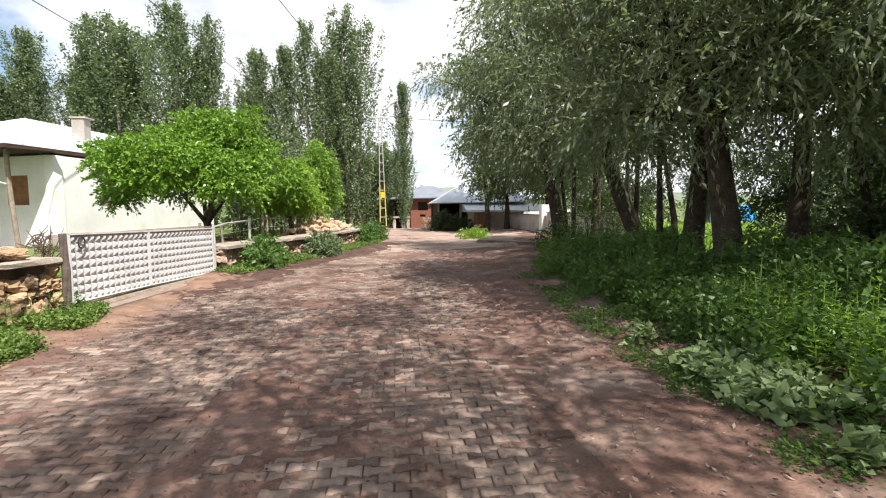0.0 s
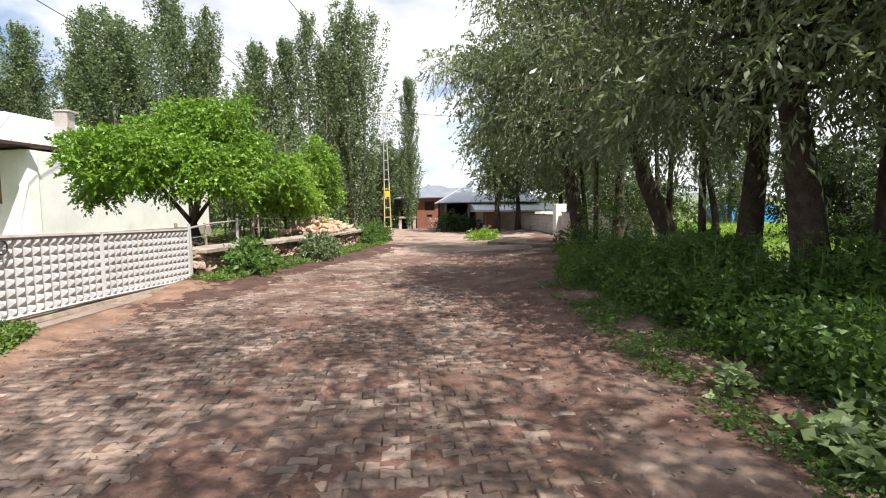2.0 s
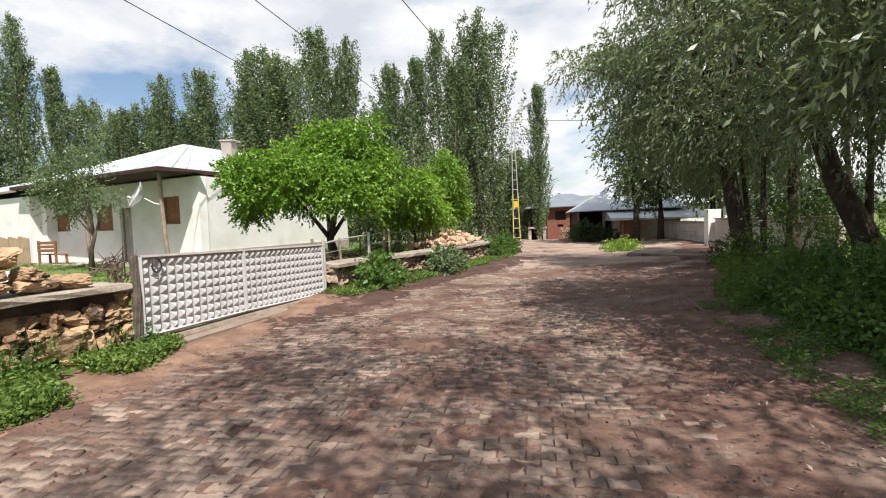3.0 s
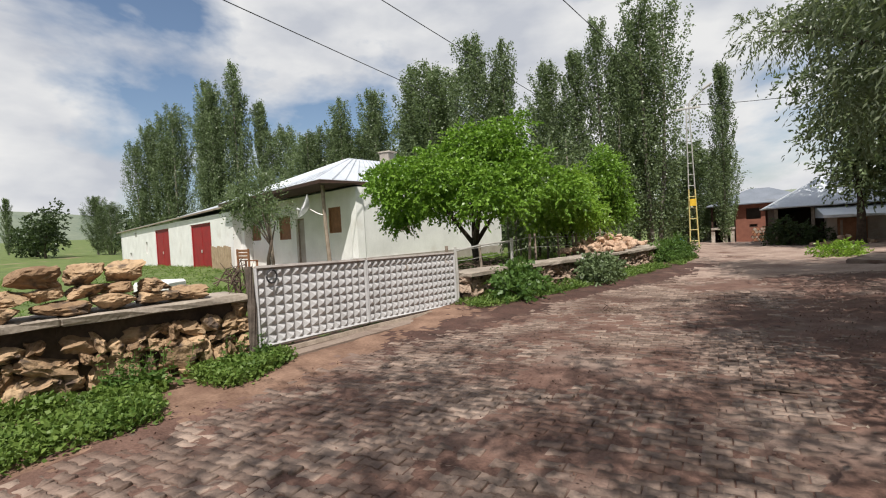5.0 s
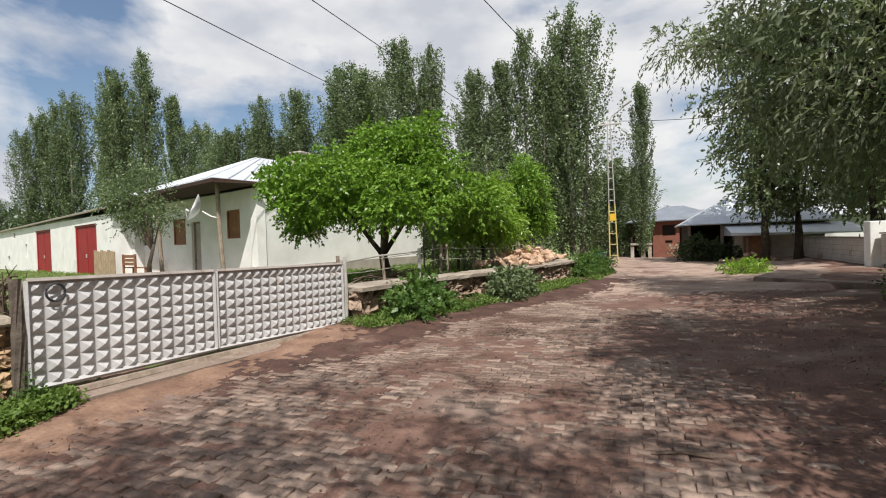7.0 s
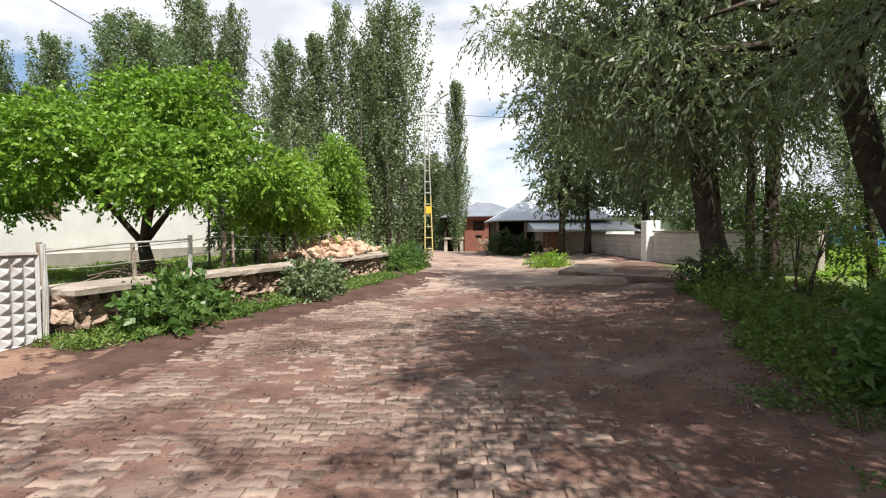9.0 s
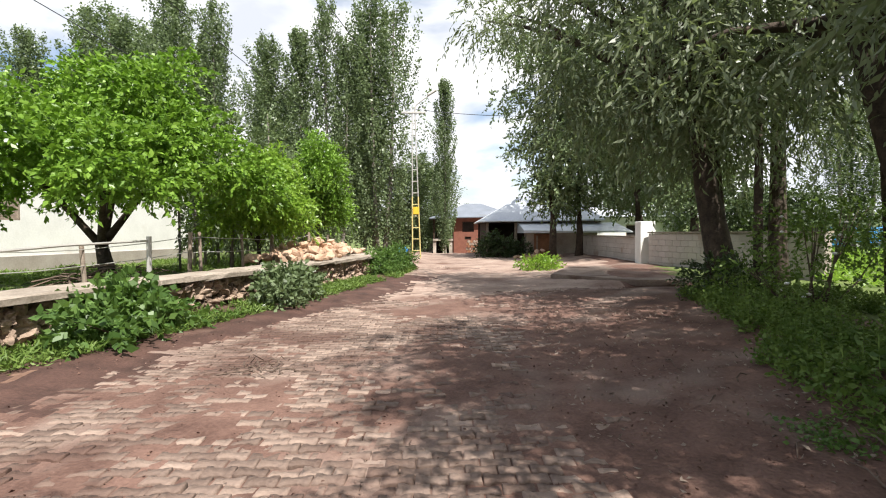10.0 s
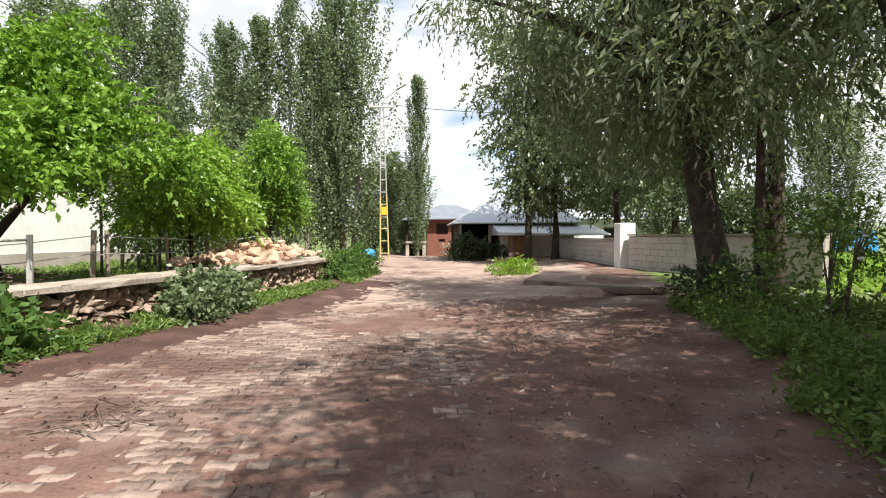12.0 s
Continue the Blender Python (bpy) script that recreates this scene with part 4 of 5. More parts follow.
def twig_leaves(rng, start, way, run, count, leaf, width, droop, spread=0.75):
    """Leaves along many bent twigs. start, way: (n, 3); run: (n,); droop: how far the tips fall."""
    n = len(start)
    t = np.tile(np.linspace(0.08, 1.0, count), (n, 1)) + rng.uniform(-0.04, 0.04, (n, count))
    pos = start[:, None, :] + way[:, None, :] * (run[:, None] * t)[..., None]
    pos[..., 2] -= droop * run[:, None] * t**2
    d = np.repeat(way[:, None, :], count, 1).copy()
    d[..., 2] -= 2 * droop * t
    d += rng.normal(size=d.shape) * spread
    d /= np.linalg.norm(d, axis=2, keepdims=True)
    m = n * count
    return leaf_quads(pos.reshape(m, 3), d.reshape(m, 3), leaf * rng.uniform(0.6, 1.25, m), width * rng.uniform(0.7, 1.2, m), rng)


def unit(rng, n):
    v = rng.normal(size=(n, 3))
    return v / np.linalg.norm(v, axis=1, keepdims=True)


def crown_from_blobs(rng, blobs, twigs, count, leaf, width, run, droop, spread=0.75, shell=0.45):
    """Leafy twigs that fill clumps. blobs: rows of centre and radii."""
    sets = []
    vol = np.array([b[3] * b[4] * b[5] for b in blobs]) ** 0.67
    share = (vol / vol.sum() * twigs).astype(int) + 1
    for (cx, cy, cz, rx, ry, rz), n in zip(blobs, share):
        u = unit(rng, n)
        r = shell + (1 - shell) * rng.uniform(0, 1, n) ** 0.6
        lump = 1 + 0.22 * np.sin(u[:, 0] * 5 + cx * 3) * np.cos(u[:, 1] * 6 + cy) + 0.12 * np.sin(u[:, 2] * 9 + cz * 2)
        start = np.array([cx, cy, cz]) + u * (r * lump)[:, None] * [rx, ry, rz]
        way = u + 0.5 * unit(rng, n)
        way /= np.linalg.norm(way, axis=1, keepdims=True)
        sets.append(twig_leaves(rng, start, way, run * rng.uniform(0.6, 1.3, n), count, leaf, width, droop, spread))
    return join_quads(sets)


def split_clumps(blobs, seed, into=6, shrink=0.46):
    """Each clump becomes several smaller ones round its outside, so that the crown has lumps and gaps."""
    rng = random.Random(seed)
    out = []
    for cx, cy, cz, rx, ry, rz in blobs:
        out.append((cx, cy, cz, rx * 0.6, ry * 0.6, rz * 0.6))
        for k in range(into):
            z = rng.uniform(-0.8, 0.95)
            a = rng.uniform(0, math.tau)
            w = math.sqrt(1 - z * z) * 0.72
            s = shrink * rng.uniform(0.75, 1.2)
            out.append((cx + rx * w * math.cos(a), cy + ry * w * math.sin(a), cz + rz * z * 0.75, rx * s, ry * s, rz * s))
    return out


def add_limbs(bm, rng, top, targets, r0, sides=6):
    """Bent limbs from the trunk to the clumps."""
    for tx, ty, tz in targets:
        a, b = Vector(top), Vector((tx, ty, tz))
        k = rng.uniform(0.15, 0.5)
        a = Vector((a.x * (0.6 + 0.4 * k), a.y * (0.6 + 0.4 * k), a.z * (1 - 0.35 * k)))
        mid = a.lerp(b, 0.5) + Vector((rng.uniform(-0.2, 0.2), rng.uniform(-0.2, 0.2), rng.uniform(0.0, 0.4)))
        add_tube(bm, [a, a.lerp(mid, 0.5), mid, mid.lerp(b, 0.5) + Vector((0, 0, 0.1)), b], [r0, r0 * 0.8, r0 * 0.55, r0 * 0.35, r0 * 0.12], sides)


def broad_tree(name, label, at, trunk_path, trunk_r, blobs, seed, leafmat, bark, twigs, count, leaf, width, run, droop, spread=0.75, limbs=None, group="", into=6, shrink=0.46):
    rng, prng = np.random.RandomState(seed), random.Random(seed)
    t = thing(name, label, "tree", at, group=group)
    bm = bmesh.new()
    n = len(trunk_path)
    radii = [trunk_r * (1.35 if i == 0 else 1.0 - 0.45 * i / (n - 1)) for i in range(n)]
    add_tube(bm, trunk_path, radii, 10)
    picks = [b[:3] for b in blobs]
    add_limbs(bm, prng, trunk_path[-1], limbs if limbs else picks, trunk_r * 0.45)
    for f in bm.faces:
        f.smooth = True
    part("trunk", bm, bark, t)
    v, f = crown_from_blobs(rng, split_clumps(blobs, seed, into, shrink), twigs, count, leaf, width, run, droop, spread, 0.3)
    part("crown", raw_mesh("crown", v, f), leafmat, t)
    return t


def poplar(name, label, height, width, seed, leafmat, branches=64, per=150, bare=0.05, leaf=0.2, stems=1, group=""):
    """A columnar poplar: one or more straight stems, and steep branches whose leafy clumps leave gaps between them."""
    rng, prng = np.random.RandomState(seed), random.Random(seed)
    t = thing(name, label, "tree", group=group)
    bm = bmesh.new()
    sets = []
    for j in range(stems):
        a0 = math.tau * j / stems + prng.uniform(0, 1)
        off = width * 0.17 * (stems > 1)
        sx, sy = math.cos(a0) * off, math.sin(a0) * off
        tall = height * (1.0 if j == 0 else prng.uniform(0.82, 0.95))
        add_tube(bm, [(sx * 0.3, sy * 0.3, -0.3), (sx * 0.8, sy * 0.8, tall * 0.3), (sx, sy, tall * 0.65), (sx * 1.1, sy * 1.1, tall * 0.97)], [0.17, 0.13, 0.07, 0.015], 7)
        count = branches // stems
        for k in range(count):
            h = bare + (0.93 - bare) * (k + prng.random()) / count
            prof = width * (0.5 if stems == 1 else 0.36) * min(1.0, 0.55 + (h - bare) / 0.3) * (1 - 0.9 * (max(0.0, h - 0.45) / 0.55) ** 2.2)
            reach = prof * prng.uniform(0.45, 1.1)
            rise = min(reach * prng.uniform(1.3, 2.4) + 0.5, tall * 1.0 - h * tall + 0.1)
            a = k * 2.4 + prng.uniform(-0.5, 0.5)
            p0 = np.array([sx, sy, h * tall - rise * 0.35])
            p2 = np.array([sx + math.cos(a) * reach, sy + math.sin(a) * reach, h * tall + rise * 0.65])
            p1 = p0 * 0.5 + p2 * 0.5 + np.array([math.cos(a), math.sin(a), 0.0]) * reach * 0.2
            w = rng.uniform(0.12, 1.08, per)[:, None]
            p = p0 * (1 - w) ** 2 + p1 * 2 * w * (1 - w) + p2 * w * w
            puff = (0.09 + 0.055 * width) * prng.uniform(0.6, 1.15) * (1.1 - 0.55 * w)
            p = p + rng.normal(size=(per, 3)) * puff * [0.8, 0.8, 1.0]
            d = unit(rng, per) + [0, 0, -0.2]
            d /= np.linalg.norm(d, axis=1, keepdims=True)
            sets.append(leaf_quads(p, d, leaf * rng.uniform(0.7, 1.3, per), leaf * 0.85 * rng.uniform(0.7, 1.2, per), rng))
    part("trunk", bm, M_PALEBARK, t)
    v, f = join_quads(sets)
    part("crown", raw_mesh("crown", v, f), leafmat, t)
    return t


def place(ob, x, y, z, turn, sx, sz):
    ob.matrix_basis = pose(x, y, z, 0, 0, turn)
    ob.scale = (sx, sx, sz)


# poplars: four grown once, then copied
KINDS = [poplar("poplar", "tall columnar poplar with grey-green leafy crown", 16.0, w, sd, L_POPLAR, c, 250, b, leaf=0.155, stems=n, group="poplars behind the house")
         for w, sd, c, b, n in ((5.0, 31, 96, 0.05, 2), (4.6, 32, 80, 0.08, 1), (5.8, 33, 110, 0.05, 3), (2.9, 34, 74, 0.04, 1))]
ROWS_P = [  # x, y, height, width factor, kind
    (-24.0, 44.0, 17.0, 1.1, 0), (-20.6, 43.0, 17.2, 1.35, 2), (-15.6, 39.0, 16.6, 0.95, 1), (-13.4, 39.5, 15.6, 0.95, 0), (-9.5, 38.0, 13.0, 0.8, 1), (-7.3, 37.0, 13.2, 0.8, 3),
    (-5.4, 38.0, 15.3, 0.8, 0), (-3.2, 40.0, 16.9, 1.0, 2), (-4.6, 43.0, 14.0, 0.9, 1), (-11.2, 44.0, 12.0, 0.9, 2),
    (-29.8, 45.5, 16.6, 1.05, 1), (-33.0, 44.0, 15.8, 1.0, 0), (-36.5, 43.0, 13.5, 1.0, 2), (-27.0, 47.0, 14.0, 1.1, 3), (-17.5, 46.0, 13.0, 1.1, 0),
    (-49.6, 45.0, 23.4, 1.25, 0), (-52.8, 43.5, 21.6, 1.15, 1), (-56.6, 41.0, 18.6, 1.2, 2), (-59.8, 39.0, 16.2, 1.0, 0), (-47.0, 46.0, 19.0, 1.2, 3), (-54.5, 44.5, 19.0, 1.2, 2),
    (-51.2, 42.5, 20.0, 1.25, 1), (-58.2, 40.5, 16.5, 1.25, 0), (-45.0, 47.0, 16.0, 1.3, 2), (-31.5, 46.5, 14.5, 1.25, 0), (-38.5, 44.5, 12.0, 1.2, 1), (-22.3, 45.5, 15.5, 1.2, 1), (-34.8, 46.0, 13.0, 1.3, 2),
    (1.05, 46.0, 13.6, 0.66, 3), (-110.5, 44.0, 10.5, 0.8, 3), (-86.0, 46.5, 9.5, 1.1, 1), (-84.0, 47.5, 8.5, 1.1, 2),
    (-2.2, 52.0, 9.0, 1.3, 0), (-0.8, 60.0, 9.0, 1.4, 2), (13.5, 47.0, 11.0, 1.0, 1), (16.5, 40.0, 10.0, 0.9, 0), (24.0, 36.0, 9.0, 0.9, 2), (30.0, 30.0, 9.0, 0.9, 1),
]
prng = random.Random(77)
for k, (x, y, h, w, kind) in enumerate(ROWS_P):
    ob = copy_thing(KINDS[kind], Matrix())
    place(ob, x, y, float(ground_z(x, y)), prng.uniform(0, 360), w * (0.84 if x < -44 else 1.0), h / 16.0)
for ob in KINDS:
    for child in list(ob.children):
        bpy.data.objects.remove(child)
    bpy.data.objects.remove(ob)

# bright trees behind the low wall
walnut = broad_tree("walnut_tree", "bright green leafy walnut tree with forked dark trunk behind the wall", (-6.45, 18.7, 0.2),
           [(0, 0, -0.2), (0.05, 0, 0.5), (-0.05, 0, 1.05)], 0.19,
           [(-0.2, 0.3, 3.3, 1.9, 1.8, 1.25), (-1.9, -0.6, 2.7, 1.35, 1.4, 0.95), (1.8, 0.3, 2.9, 1.3, 1.5, 1.0), (0.5, 0.4, 4.3, 1.3, 1.3, 0.85), (-0.9, -1.6, 2.9, 1.3, 1.2, 1.0), (1.2, -1.5, 2.5, 1.1, 1.1, 0.85), (-1.2, 1.6, 2.7, 1.4, 1.3, 1.0), (-2.7, 0.2, 2.1, 0.7, 0.8, 0.55), (2.5, 1.0, 2.4, 0.7, 0.8, 0.6)],
           51, L_WALNUT, M_BARK, 4300, 12, 0.125, 0.068, 0.34, 0.3, 0.75, into=12, shrink=0.30, limbs=[(-1.3, -0.5, 2.5), (1.2, 0.2, 2.8), (0.2, 0.4, 3.8), (-0.6, 1.0, 2.8), (0.7, -1.0, 2.5)])
walnut.scale = (1.13, 1.13, 1.05)
broad_tree("plum_tree", "young lime green tree behind the low wall", (-4.15, 21.4, 0.2), [(0, 0, -0.2), (0.03, 0, 0.6), (0, 0.05, 1.2)], 0.08,
           [(0.0, 0.0, 2.3, 1.05, 1.1, 0.9), (0.6, 0.4, 1.8, 0.8, 0.9, 0.6), (-0.6, -0.3, 1.9, 0.8, 0.8, 0.7), (0.1, 0.1, 3.0, 0.7, 0.7, 0.6)],
           52, L_LIME, M_BARK, 1900, 10, 0.115, 0.056, 0.4, 0.35, 0.65, into=9, shrink=0.34)
broad_tree("plum_tree", "young bright green tree beside the low wall", (-3.75, 26.2, 0.2), [(0, 0, -0.2), (0.03, 0, 0.8), (0, 0.05, 1.6)], 0.09,
           [(0.0, 0.0, 3.1, 1.15, 1.1, 1.1), (0.5, 0.4, 2.2, 0.9, 0.9, 0.7), (-0.6, -0.3, 2.4, 0.9, 0.8, 0.8), (0.1, 0.1, 4.2, 0.7, 0.7, 0.7)],
           53, L_WALNUT, M_BARK, 1900, 10, 0.115, 0.062, 0.4, 0.3, 0.7, into=9, shrink=0.34)
for k, (x, y, h) in enumerate(((-6.2, 24.5, 3.2), (-6.6, 28.0, 3.8), (-4.9, 30.5, 4.4), (-8.6, 32.0, 4.0))):
    broad_tree("garden_tree", "dark green garden tree in the shade behind the fence", (x, y, 0.2), [(0, 0, -0.2), (0.05, 0, 0.6), (0, 0.05, 1.2)], 0.08,
               [(0, 0, h * 0.6, 1.4, 1.4, h * 0.28), (0.6, -0.4, h * 0.42, 1.1, 1.1, h * 0.24), (-0.7, 0.4, h * 0.45, 1.1, 1.1, h * 0.24), (0.1, 0.1, h * 0.85, 0.8, 0.8, h * 0.2)],
               60 + k, L_POPLAR, M_BARK, 700, 9, 0.16, 0.08, 0.45, 0.3, 0.6, group="garden trees")
broad_tree("porch_tree", "small dark green tree in front of the house porch", (-14.75, 17.3, 0.2), [(0, 0, -0.2), (0.05, 0, 0.9), (0.25, 0.05, 1.6)], 0.09,
           [(-1.0, 0.5, 3.1, 1.2, 1.1, 0.75), (-2.0, 0.8, 2.5, 0.9, 0.9, 0.55), (0.1, 0.2, 2.6, 0.6, 0.7, 0.45), (-0.8, 0.6, 4.0, 0.9, 0.8, 0.6), (-1.9, 0.5, 3.5, 0.9, 0.8, 0.55)],
           55, L_POPLAR, M_BARK, 760, 9, 0.11, 0.05, 0.45, 0.25, 0.8, into=9, shrink=0.34)
for k, (x, y, r) in enumerate(((-81.5, 37.5, 3.4), (-73.0, 46.0, 3.0), (-90.0, 40.0, 2.4))):
    z = float(ground_z(x, y))
    broad_tree("field_tree", "far dark green tree in the field", (x, y, z), [(0, 0, -0.2), (0, 0, 1.0), (0.1, 0, 2.0)], 0.2,
               [(0, 0, r * 1.0, r, r, r * 0.9), (r * 0.5, 0, r * 1.6, r * 0.6, r * 0.6, r * 0.5), (-r * 0.6, 0.2, r * 0.8, r * 0.6, r * 0.6, r * 0.6)],
               70 + k, L_DARKPOP, M_BARK, 420, 8, 0.42, 0.26, 0.8, 0.2, 0.8, group="field trees")

# willows on the right of the road
WILLOWS = [  # x, y, lean of trunk, trunk radius, height, reach towards the road, twigs
    (5.9, 7.9, (-0.25, 0.35), 0.27, 9.0, 3.1, 4300),
    (6.6, 10.3, (0.35, 0.2), 0.26, 9.0, 3.2, 1900),
    (7.6, 8.6, (0.3, 0.3), 0.22, 8.5, 2.6, 800),
    (7.6, 5.4, (-0.3, 0.0), 0.38, 8.5, 3.4, 3500),
    (7.7, 14.4, (-1.2, 0.4), 0.30, 11.0, 2.4, 500),
    (6.25, 17.6, (-0.5, 0.2), 0.30, 10.5, 2.9, 3300),
    (7.9, 18.6, (0.1, 0.2), 0.22, 11.0, 1.8, 750),
    # never in view: stands behind the start, inferred from shade on the road
    (3.6, -1.9, (-0.4, 0.1), 0.36, 10.5, 4.2, 3500),
]
for k, (x, y, lean, r, h, reach, twigs) in enumerate(WILLOWS):
    rng = random.Random(90 + k)
    blobs = []
    for j in range(11):
        a = math.tau * j / 11 + rng.uniform(-0.3, 0.3)
        rad = reach * rng.uniform(0.45, 0.85)
        blobs.append((lean[0] * 1.5 + rad * math.cos(a), lean[1] * 1.5 + rad * math.sin(a), h * (rng.uniform(0.60, 0.74) if y < 0 else rng.uniform(0.36, 0.70) if y < 12 else rng.uniform(0.34, 0.7)), reach * 0.48, reach * 0.48, h * 0.13))
    for j in range(5):
        a = math.tau * j / 5
        blobs.append((lean[0] * 2 + reach * 0.4 * math.cos(a), lean[1] * 2 + reach * 0.4 * math.sin(a), h * rng.uniform(0.78, 0.9), reach * 0.5, reach * 0.5, h * 0.12))
    # extra clumps above the view, added only to shade the road
    if y < 0:
        for j in range(14):
            blobs.append((rng.uniform(-3.9, 0.0), rng.uniform(3.6, 7.0), rng.uniform(6.6, 8.2), 1.1, 1.1, 0.6))
    if k == 5:
        blobs += [(1.9 - x, 22.0 - y, 7.2, 0.7, 0.7, 0.6), (2.6 - x, 20.5 - y, 6.7, 0.8, 0.8, 0.7), (3.3 - x, 19.2 - y, 6.6, 0.8, 0.8, 0.7)]
    # more unseen high clumps, placed so their shade falls on the right half
    if k == 0:
        for j in range(9):
            blobs.append((rng.uniform(-3.4, -1.4), rng.uniform(-0.4, 4.0), rng.uniform(6.8, 8.4), 1.0, 1.0, 0.6))
    broad_tree("willow_tree", "old willow tree with dark furrowed trunk and narrow grey-green leaves" if k < 6 else "slender willow tree with narrow grey-green leaves", (x, y, 0.1),
               [(0, 0, -0.3), (lean[0] * 0.25, lean[1] * 0.2, 0.9), (lean[0] * 0.7, lean[1] * 0.6, 2.2), (lean[0] * 1.2, lean[1] * 1.1, h * 0.42)], r,
               blobs, 100 + k, L_WILLOW, M_BARK, twigs, 12, 0.15 if y < 12 else 0.17, 0.042 if y < 12 else 0.048, 0.7, 0.45 if y < 12 else 0.7, 0.55, group="willows along the road", into=11, shrink=0.33, limbs=[b[:3] for b in (blobs[:10:2] if y < 0 else blobs)])
for k, (x, y, h) in enumerate(((6.3, 33.0, 12.5), (7.8, 33.6, 12.5), (9.8, 31.0, 12.0), (10.6, 27.5, 11.5), (11.5, 35.0, 12.0))):
    rng = random.Random(130 + k)
    blobs = [(rng.uniform(-1.5, 1.5), rng.uniform(-1.5, 1.5), h * (0.26 + 0.065 * j), 1.7, 1.7, h * 0.08) for j in range(11)]
    broad_tree("grove_tree", "tall dark leafy tree of the roadside grove", (x, y, 0.0), [(0, 0, -0.3), (0.05, 0, 1.5), (0.0, 0.1, 3.2), (0.1, 0, h * 0.45)], 0.2,
               blobs, 140 + k, L_POPLAR, M_BARK, 1500, 10, 0.2, 0.11, 0.6, 0.35, 0.7, group="grove trees")
# backing trees whose dark leaf colour deepens the shade between the willow trunks
for k, (x, y, h) in enumerate(((11.0, 4.5, 6.0), (11.6, 8.0, 6.5), (13.6, 11.0, 6.0), (12.5, 25.5, 3.0), (17.5, 20.0, 4.0), (18.0, 16.5, 5.0))):
    rng = random.Random(180 + k)
    blobs = [(rng.uniform(-1.4, 1.4), rng.uniform(-1.4, 1.4), h * (0.2 + 0.1 * j), 1.5, 1.5, h * 0.13) for j in range(8)]
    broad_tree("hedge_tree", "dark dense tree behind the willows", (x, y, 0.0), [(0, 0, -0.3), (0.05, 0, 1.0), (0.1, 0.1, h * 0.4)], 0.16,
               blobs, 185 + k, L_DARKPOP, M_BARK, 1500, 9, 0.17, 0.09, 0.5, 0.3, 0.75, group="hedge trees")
for k in range(18):
    rng = random.Random(700 + k)
    x, y = -4.3 - rng.uniform(0, 3.2), 21.5 + k * 0.75 + rng.uniform(-0.3, 0.3)
    t = thing("young_poplar", "thin young poplar stem with sparse leaves behind the fence", "tree", (x, y, 0.2), group="young poplars")
    h = rng.uniform(3.4, 5.0)
    part("stem", tube([(0, 0, -0.2), (rng.uniform(-0.08, 0.08), 0, h * 0.5), (rng.uniform(-0.15, 0.15), 0.05, h)], [0.05, 0.04, 0.015], 6), M_PALEBARK, t, smooth=True)
    v, f = crown_from_blobs(np.random.RandomState(720 + k), [(0, 0, h * 0.75, 0.5, 0.5, h * 0.28)], 110, 8, 0.13, 0.08, 0.35, 0.2, 0.8, 0.1)
    part("crown", raw_mesh("crown", v, f), L_POPLAR, t)
# thin stems among the willows
for k, (x, y) in enumerate(((6.7, 18.4), (6.4, 16.9), (8.0, 13.2), (7.5, 14.6), (8.2, 16.2), (9.6, 9.0), (9.4, 7.0), (7.0, 12.2))):
    rng = random.Random(160 + k)
    t = thing("sapling", "thin bare stemmed sapling among the willows", "sapling", (x, y, 0.05), group="saplings")
    top = (rng.uniform(-0.5, 0.5), rng.uniform(-0.3, 0.3), rng.uniform(3.5, 5.5))
    part("stem", tube([(0, 0, -0.2), (top[0] * 0.2, 0, 1.3), (top[0] * 0.6, top[1] * 0.5, 2.6), top], [0.10, 0.085, 0.065, 0.03], 7), M_BARK, t, smooth=True)
    v, f = crown_from_blobs(np.random.RandomState(170 + k), [(top[0], top[1], top[2], 1.1, 1.1, 1.2)], 260, 10, 0.15, 0.04, 0.6, 0.5)
    part("crown", raw_mesh("crown", v, f), L_WILLOW, t)


def bush(name, label, at, blobs, seed, leafmat, twigs, leaf, width, stems=9, group=""):
    t = thing(name, label, "bush", at, group=group)
    rng = random.Random(seed)
    for _ in range(stems):
        b = rng.choice(blobs)
        path = [(rng.uniform(-0.1, 0.1), rng.uniform(-0.1, 0.1), -0.1), (b[0] * 0.5, b[1] * 0.5, b[2] * 0.6), (b[0] + rng.uniform(-0.2, 0.2), b[1] + rng.uniform(-0.2, 0.2), b[2] + b[5] * 0.5)]
        part("stem", tube(path, [0.02, 0.015, 0.005], 4), M_TWIG, t)
    v, f = crown_from_blobs(np.random.RandomState(seed), blobs, twigs, 8, leaf, width, 0.3, 0.25, 0.8, 0.2)
    v[:, 2] = np.maximum(v[:, 2], -at[2] + 0.0)
    part("foliage", raw_mesh("foliage", v, f), leafmat, t)
    return t


bush("bush", "broad leaved bush climbing the stone wall", (-3.5, 14.8, 0.0), [(0, 0, 0.35, 0.5, 0.75, 0.33), (0.05, -0.7, 0.3, 0.35, 0.5, 0.26), (0.1, 0.6, 0.25, 0.4, 0.5, 0.22), (-0.15, 0.0, 0.62, 0.3, 0.6, 0.18)], 201, L_WEED, 330, 0.13, 0.09)
bush("bush", "dark green bush against the stone wall", (-2.35, 18.0, 0.0), [(0, 0, 0.4, 0.45, 0.7, 0.36), (0.1, 0.6, 0.35, 0.4, 0.5, 0.3), (0, -0.6, 0.3, 0.35, 0.4, 0.25)], 202, L_POPLAR, 420, 0.11, 0.07)
